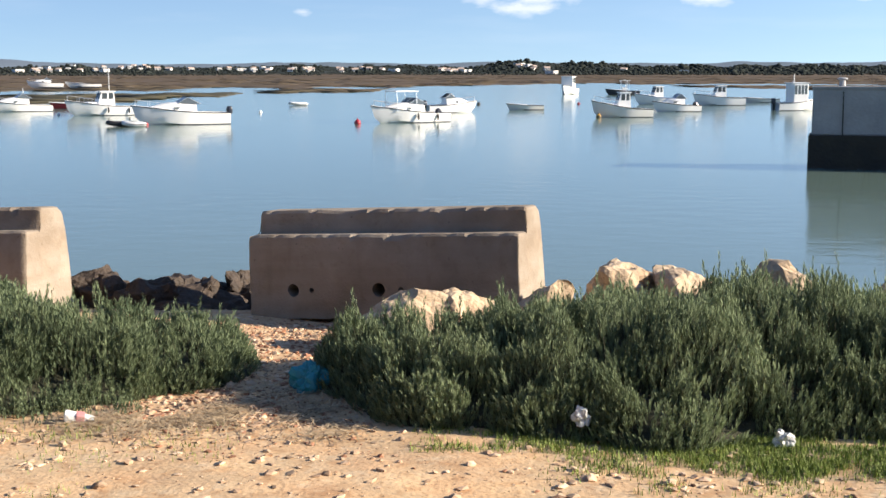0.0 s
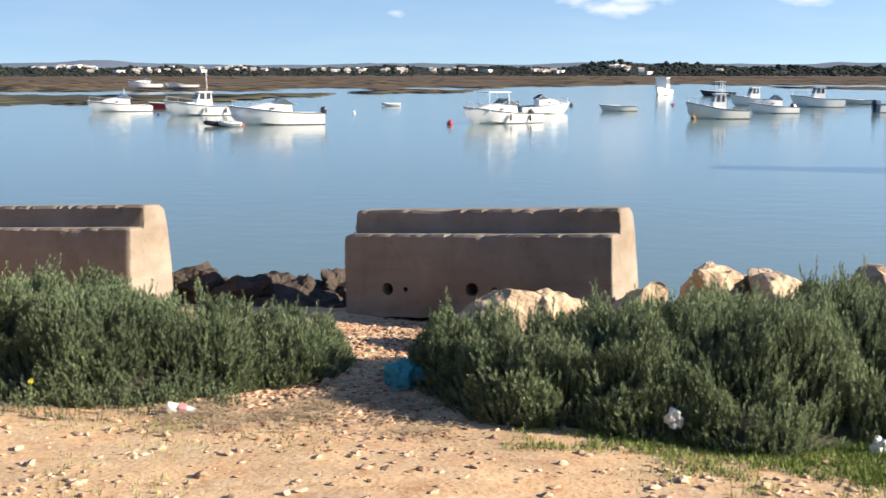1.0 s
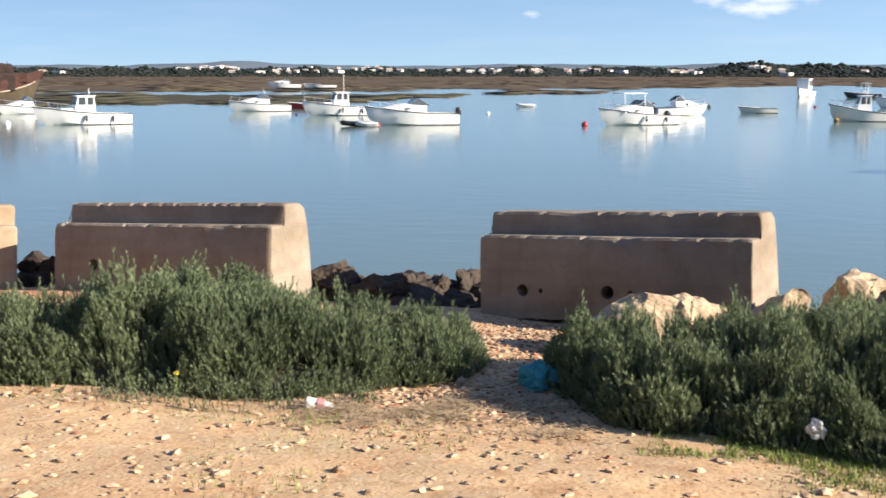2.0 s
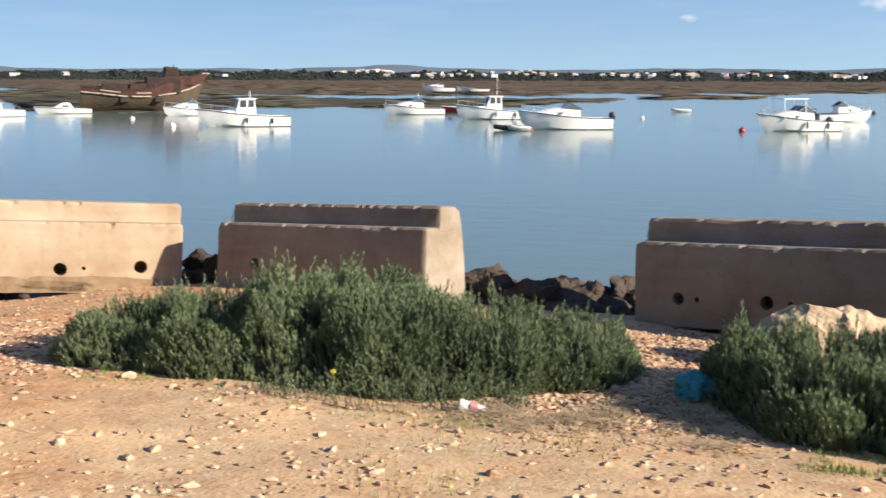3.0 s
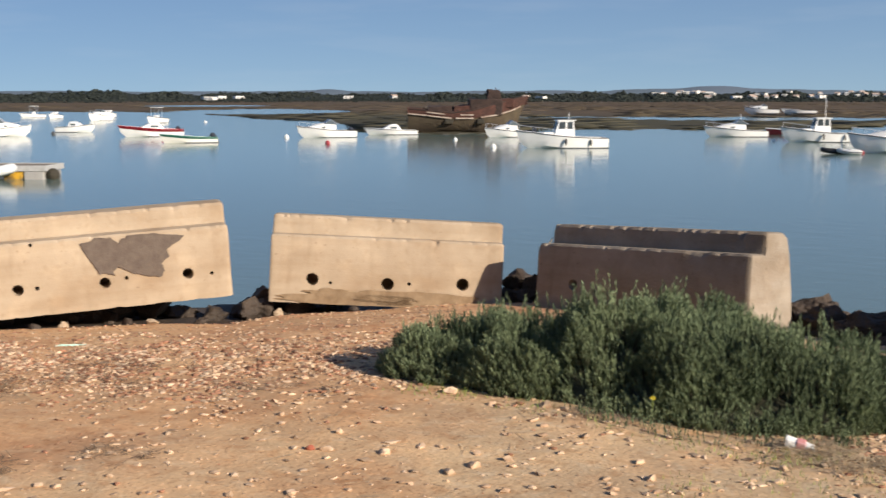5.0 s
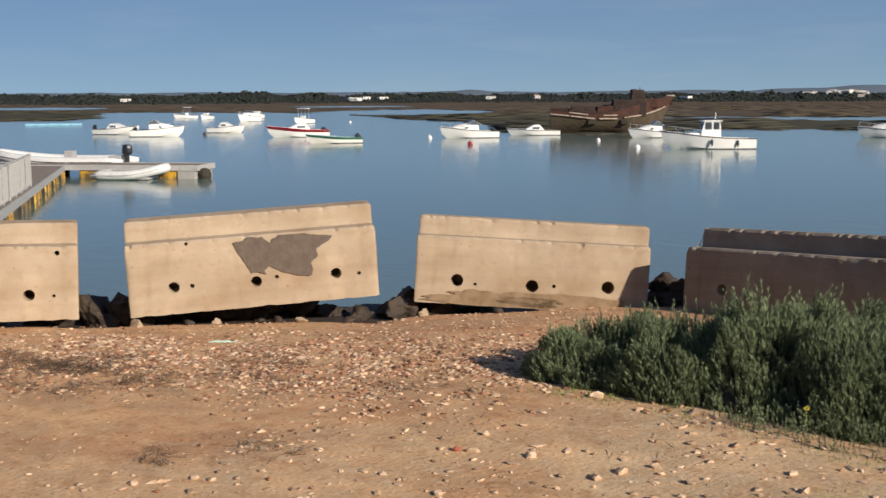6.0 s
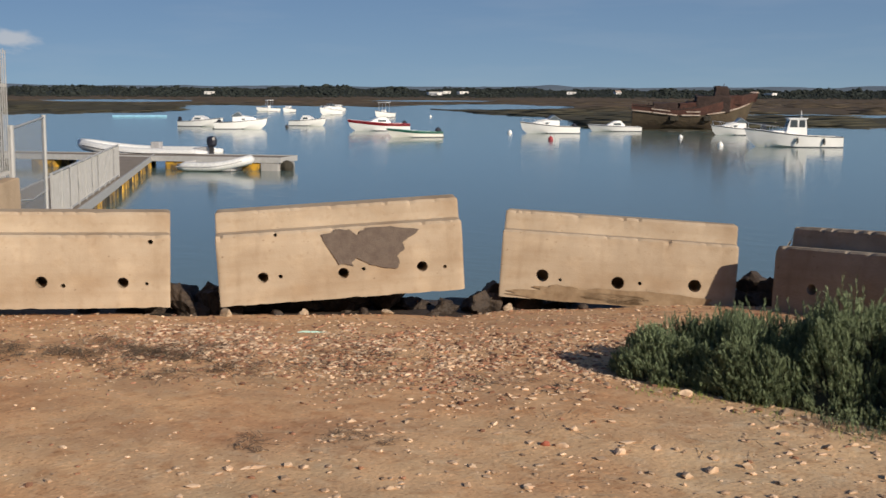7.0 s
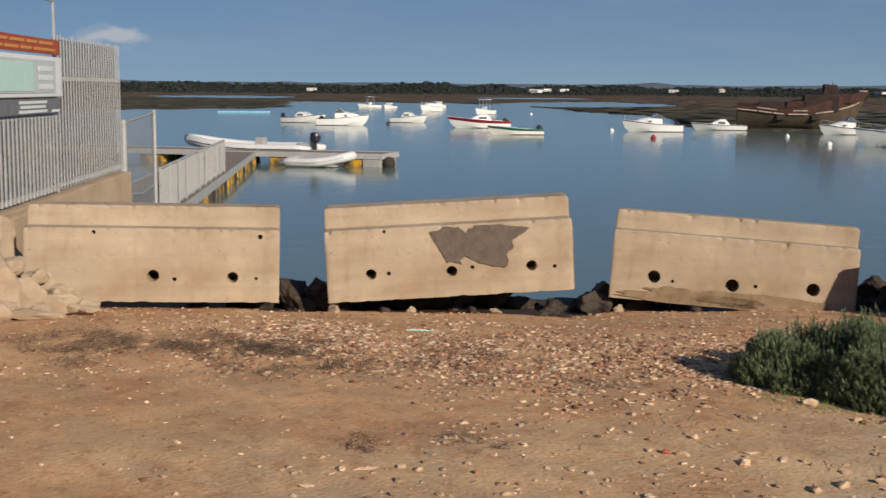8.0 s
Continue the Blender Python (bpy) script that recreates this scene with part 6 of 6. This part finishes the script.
def sky_blocker_wall():
    """Plain unseen wall, added behind the walk to cut sky light on the blocks."""
    bm = bmesh.new()
    box(bm, (-48, -0.4, -0.6), (42, 0.0, 9.0))
    bmesh.ops.subdivide_edges(bm, edges=[q for q in bm.edges if q.calc_length() > 20], cuts=12)
    for v in bm.verts:
        v.co.z += 0.8 * fbm((v.co.x * 0.11, 0, 2), 2) if v.co.z > 1 else 0.0
    w = part("wall_rear", bm, WALLTAN)
    w.location = (0, -12, 0)
    tagged(w, "plain tan unseen wall added behind the walk to hold back sky light", "wall", kind="structure")


sky_blocker_wall()


def bar_fence():
    e = thing("metal_fence", "grey vertical-bar metal fence on a low wall", "fence")
    e.matrix_world = Matrix.Translation(FA) @ Matrix.Rotation(FYAW, 4, 'Z')
    n = (FB - FA).length
    g = 2.95
    z0, z1, zm = 0.60, 2.26, 1.80
    bm = bmesh.new()
    for z in (z0 + 0.05, zm):
        box(bm, (g, -0.02, z - 0.02), (n, 0.02, z + 0.02))
    part("rail", bm, GALV, e)
    k = 24
    for i in range(k + 1):
        px = g + 0.03 + i * (n - g - 0.06) / k
        bm = bmesh.new()
        box(bm, (px - 0.011, -0.034, z0), (px + 0.011, -0.022, z1 + 0.015 * math.sin(i * 1.7)))
        part("bar", bm, GALV, e)
    # lower stretch below the boards
    bm = bmesh.new()
    for z in (z0 + 0.03, 1.42):
        box(bm, (-1.0, -0.02, z - 0.025), (g, 0.02, z + 0.025))
    part("rail", bm, GALV, e)
    for i in range(29):
        px = -0.95 + i * 0.135
        bm = bmesh.new()
        box(bm, (px - 0.017, -0.036, z0), (px + 0.017, -0.022, 1.42))
        part("bar", bm, GALV, e)
    bm = bmesh.new()
    box(bm, (g - 0.012, -0.012, z0 - 0.05), (g + 0.008, 0.012, 2.62), 0.004)
    part("post", bm, GALV, e)
    for a, b, top in ((g + 0.02, n, z1 - 0.03), (-1.0, g - 0.02, 1.40)):
        bm = bmesh.new()
        box(bm, (a, 0.026, z0 + 0.01), (b, 0.030, top))
        part("mesh_sheet", bm, DARKWIRE, e, "dark fine mesh behind the bars")
    bm = bmesh.new()
    tube(bm, [(0.2, 0, 2.62), (g, 0, 2.62)], 0.012)
    part("top_rail", bm, GALV, e)


bar_fence()


def notice_board():
    e = thing("notice_board", "white framed glazed notice board with mint poster", "notice board")
    e.matrix_world = Matrix.Translation(FA) @ Matrix.Rotation(FYAW, 4, 'Z')
    bm = bmesh.new()
    box(bm, (0.2, -0.085, 1.61), (2.86, -0.045, 2.02), 0.008)
    part("frame", bm, GEL, e)
    bm = bmesh.new()
    box(bm, (0.3, -0.092, 1.65), (2.60, -0.086, 1.98))
    part("panel", bm, BOARDGLASS, e)
    bm = bmesh.new()
    box(bm, (0.6, -0.097, 1.67), (1.75, -0.093, 1.95))
    part("poster", bm, SIGNMINT, e, "mint-green poster")
    for z in (1.69, 1.78, 1.87):
        bm = bmesh.new()
        box(bm, (1.95, -0.096, z), (2.5, -0.093, z + 0.05))
        part("notice", bm, SIGNGREY if z > 1.9 else SIGNWHITE, e)


def name_sign():
    e = thing("name_sign", "orange sign with two lines of lettering above the board", "sign")
    e.matrix_world = Matrix.Translation(FA) @ Matrix.Rotation(FYAW, 4, 'Z')
    bm = bmesh.new()
    box(bm, (0.2, -0.08, 2.045), (2.86, -0.045, 2.20), 0.006)
    part("panel", bm, SIGNORANGE, e)
    for z, spans in ((2.14, ((0.5, 0.95), (1.05, 1.5), (1.6, 1.95), (2.05, 2.55))), (2.075, ((0.4, 0.8), (0.88, 1.3), (1.4, 1.75), (1.85, 2.65)))):
        for a, b in spans:
            bm = bmesh.new()
            box(bm, (a, -0.086, z), (b, -0.081, z + 0.028))
            part("text_bar", bm, SIGNTEXT, e, "yellow lettering bar")


def lower_board():
    e = thing("lower_board", "grey panel with pale notices under the board", "notice board")
    e.matrix_world = Matrix.Translation(FA) @ Matrix.Rotation(FYAW, 4, 'Z')
    bm = bmesh.new()
    box(bm, (0.2, -0.07, 1.44), (2.86, -0.045, 1.59), 0.004)
    part("panel", bm, PANELGREY, e)
    for a, b, z in ((1.3, 2.3, 1.545), (1.35, 2.25, 1.50), (1.3, 2.3, 1.455), (2.5, 2.8, 1.45)):
        bm = bmesh.new()
        box(bm, (a, -0.076, z), (b, -0.071, z + 0.028))
        part("notice", bm, SIGNWHITE, e)


notice_board()
name_sign()
lower_board()


def mesh_gate():
    e = thing("mesh_gate", "grey wire-mesh panel gate with steel posts at the jetty", "gate")
    a, b = Vector((-15.62, 8.08, 0)), Vector((-22.05, 12.22, 0))
    d = (b - a).normalized()
    e.matrix_world = Matrix.Translation(a) @ Matrix.Rotation(math.atan2(d.y, d.x), 4, 'Z')
    n = (b - a).length
    bm = bmesh.new()
    box(bm, (0, -0.004, -0.9), (n, 0.004, 1.2))
    part("mesh_panel", bm, WIRE, e, "fine grey wire mesh")
    for px in (0.05, n):
        bm = bmesh.new()
        tube(bm, [(px, 0, -2.4), (px, 0, 1.27)], 0.045, 8)
        part("post", bm, GALV, e)
    bm = bmesh.new()
    tube(bm, [(0, 0, 1.22), (n, 0, 1.22)], 0.02)
    tube(bm, [(0, 0, 0.25), (n * 0.5, 0, -0.05), (n, 0, -0.2)], 0.014)
    part("brace", bm, GALV, e)
    bm = bmesh.new()
    box(bm, (-0.6, 0.3, -2.4), (n + 0.4, 2.2, -0.62), 0.03)
    part("abutment", bm, QUAY, e, "grey concrete landing")


mesh_gate()

# ---- far shore: trees, houses, hills ----


RISE_R, RISE_BACK, RISE_BASE, RISE_AMP = 985, 320, 5.6, 6.5


def rise_height(az, r):
    """Ground of the low rise behind the far flats."""
    top = RISE_BASE + RISE_AMP * max(0, fbm((az * 0.11 + 6.0, 6.0, 0), 5)) + RISE_AMP * 0.25 * fbm((az * 0.5, 6.0, 3), 4)
    t = min(max((r - RISE_R) / (RISE_BACK * 0.5), 0), 1)
    return WATER_Z + max(top, 0.5) * t


def far_trees():
    rnd = np.random.RandomState(7)
    t = (1 + 5 ** 0.5) / 2
    bm = bmesh.new()
    bmesh.ops.create_icosphere(bm, subdivisions=1, radius=1)
    bm.verts.ensure_lookup_table()
    co = np.array([v.co[:] for v in bm.verts])
    tri = np.array([[v.index for v in f.verts] for f in bm.faces])
    bm.free()
    V, F = [], []
    k = 0
    for i in range(22000):
        az = rnd.uniform(-32, 78)
        wood = np.interp(az, [-32, -18, -8, -4, 4, 20, 24, 30, 38, 45, 52, 60, 78], [1.15, 1.1, 0.95, 0.8, 0.6, 0.75, 0.85, 0.75, 0.55, 0.8, 0.85, 0.8, 0.8])
        r = rnd.uniform(985, 1150) if rnd.rand() < 0.66 else rnd.uniform(690, 940)
        h = (1.7 + 2.6 * rnd.rand() ** 2) * wood * r / 850 * (0.9 + 0.9 * max(-0.4, fbm((az * 0.7, 2.0, 5.0), 4)))
        h *= 0.30 if r < 950 else 0.48
        if rnd.rand() < 0.03:
            h *= 1.3
        w = h * rnd.uniform(0.5, 1.3)
        a = math.radians(az)
        p = co * (1 + 0.25 * rnd.randn(len(co), 1)) * np.array((w, w, h * 0.62))
        p += np.array((-math.sin(a) * r, math.cos(a) * r, max(rise_height(az, r), WATER_Z + 0.2) + h * 0.45))
        V.append(p)
        F.append(tri + k)
        k += len(co)
    ob = raw("far_trees", np.concatenate(V), np.concatenate(F).tolist(), FARTREE, smooth=True)
    tagged(ob, "dark belt of trees along the far shore", "trees", kind="stuff")


far_trees()


def marsh_plants():
    """Low cushions of marsh plants in bands on the flats."""
    rnd = np.random.RandomState(9)
    bm = bmesh.new()
    bmesh.ops.create_icosphere(bm, subdivisions=1, radius=1)
    bm.verts.ensure_lookup_table()
    co = np.array([v.co[:] for v in bm.verts])
    tri = np.array([[v.index for v in f.verts] for f in bm.faces])
    bm.free()
    n = 16000
    az = rnd.uniform(-30, 78, n)
    r = 118 + 480 * rnd.rand(n) ** 1.4
    z = marsh_height(az, r)
    V, F = [], []
    k = 0
    for i in range(n):
        if z[i] < WATER_Z + 0.10 or fbm((az[i] * 0.25, r[i] * 0.03, 1.0), 4) < 0.0:
            continue
        a = math.radians(az[i])
        w, h = rnd.uniform(1.0, 4.5), rnd.uniform(0.015, 0.05)
        p = co * (1 + 0.2 * rnd.randn(len(co), 1)) * np.array((w, w, h))
        p += np.array((-math.sin(a) * r[i], math.cos(a) * r[i], z[i] + h * 0.2))
        V.append(p)
        F.append(tri + k)
        k += len(co)
    ob = raw("marsh_plants", np.concatenate(V), np.concatenate(F).tolist(), MARSHPLANT, smooth=True)
    tagged(ob, "brown and olive salt-marsh plants on the far flats", "marsh plants", kind="stuff")


marsh_plants()


def house(w, d, h, gable):
    e = thing("house", "small whitewashed house among trees on the far shore", "house", group="far houses")
    bm = bmesh.new()
    box(bm, (-w / 2, -d / 2, 0), (w / 2, d / 2, h))
    part("wall", bm, WHITEWASH, e)
    bm = bmesh.new()
    if gable:
        v = [bm.verts.new(p) for p in ((-w / 2 - 0.3, -d / 2 - 0.3, h), (w / 2 + 0.3, -d / 2 - 0.3, h), (w / 2 + 0.3, d / 2 + 0.3, h), (-w / 2 - 0.3, d / 2 + 0.3, h), (-w / 2 - 0.3, 0, h + 1.3), (w / 2 + 0.3, 0, h + 1.3))]
        for q in ((0, 1, 5, 4), (2, 3, 4, 5), (0, 4, 3), (1, 2, 5), (3, 2, 1, 0)):
            bm.faces.new([v[i] for i in q])
        part("roof", bm, TERRACOTTA, e)
    else:
        box(bm, (-w / 2 - 0.1, -d / 2 - 0.1, h), (w / 2 + 0.1, d / 2 + 0.1, h + 0.4))
        part("roof", bm, WHITEWASH, e)
    n = max(2, int(w / 3.5))
    for i in range(n):
        bm = bmesh.new()
        px = -w / 2 + (i + 0.5) * w / n
        box(bm, (px - 0.5, -d / 2 - 0.03, h * 0.35), (px + 0.5, -d / 2 + 0.1, h * 0.8))
        part("window", bm, GLASS, e)
    return e


def far_houses():
    rnd = random.Random(5)
    kinds = [house(4.6, 5, 2.0, True), house(3.8, 5, 2.4, False), house(3.2, 4, 1.9, True), house(7.5, 6, 2.2, False)]
    spots = []
    for i in range(58):
        spots.append((rnd.gauss(rnd.choice((-4.0, 0.5, 5.0, 9.0, 13.0, 16.5)), 1.3), rnd.uniform(1015, 1080), rnd.choice((0, 0, 1, 2, 2, 2, 2, 3))))
    for i in range(16):
        spots.append((rnd.gauss(21.3, 1.0), rnd.uniform(1105, 1145), rnd.choice((1, 2, 1, 3))))
    for i in range(7):
        spots.append((rnd.gauss(14.5, 0.8), rnd.uniform(1105, 1145), rnd.choice((1, 2, 1))))
    for i in range(6):
        spots.append((rnd.gauss(43.0, 0.7), rnd.uniform(1000, 1030), 3))
    for az in (34.5, 36.6, 53.2, 28.4, 27.7, -8.3, -11.0):
        spots.append((az, rnd.uniform(1000, 1050), rnd.choice((0, 3))))
    spots.append((-5.0, 900, 3))
    for i, (az, r, k) in enumerate(spots):
        a = radians(az)
        m = pose(-math.sin(a) * r, math.cos(a) * r, max(rise_height(az, r), WATER_Z + 0.3) - 0.25, 0, 0, az + rnd.uniform(-35, 35))
        if i < 4:
            kinds[i].matrix_world = m
        else:
            copy_thing(kinds[k], m)


far_houses()


def ridge(name, label, r, base, amp, seed, material, az0=-60, az1=110, back=300):
    V, F = [], []
    n = 500
    for i in range(n + 1):
        az = az0 + (az1 - az0) * i / n
        a = radians(az)
        h = base + amp * max(0, fbm((az * 0.11 + seed, seed, 0), 5)) + amp * 0.25 * fbm((az * 0.5, seed, 3), 4)
        x, y = -math.sin(a), math.cos(a)
        V += [(x * r, y * r, WATER_Z), (x * (r + back * 0.5), y * (r + back * 0.5), WATER_Z + max(h, 0.5)), (x * (r + back), y * (r + back), WATER_Z)]
    for i in range(n):
        for j in range(2):
            F.append((i * 3 + j, i * 3 + j + 1, i * 3 + j + 4, i * 3 + j + 3))
    tagged(raw(name, V, F, material, smooth=True), label, "hills", kind="structure")


ridge("backdrop_hills", "low hills on the horizon, distance haze in their blue-grey colour", 3300, 19, 13, 2.5, HAZEHILL)
ridge("backdrop_rise", "low wooded rise behind the far houses", RISE_R, RISE_BASE, RISE_AMP, 6.0, FARTREE, back=RISE_BACK)
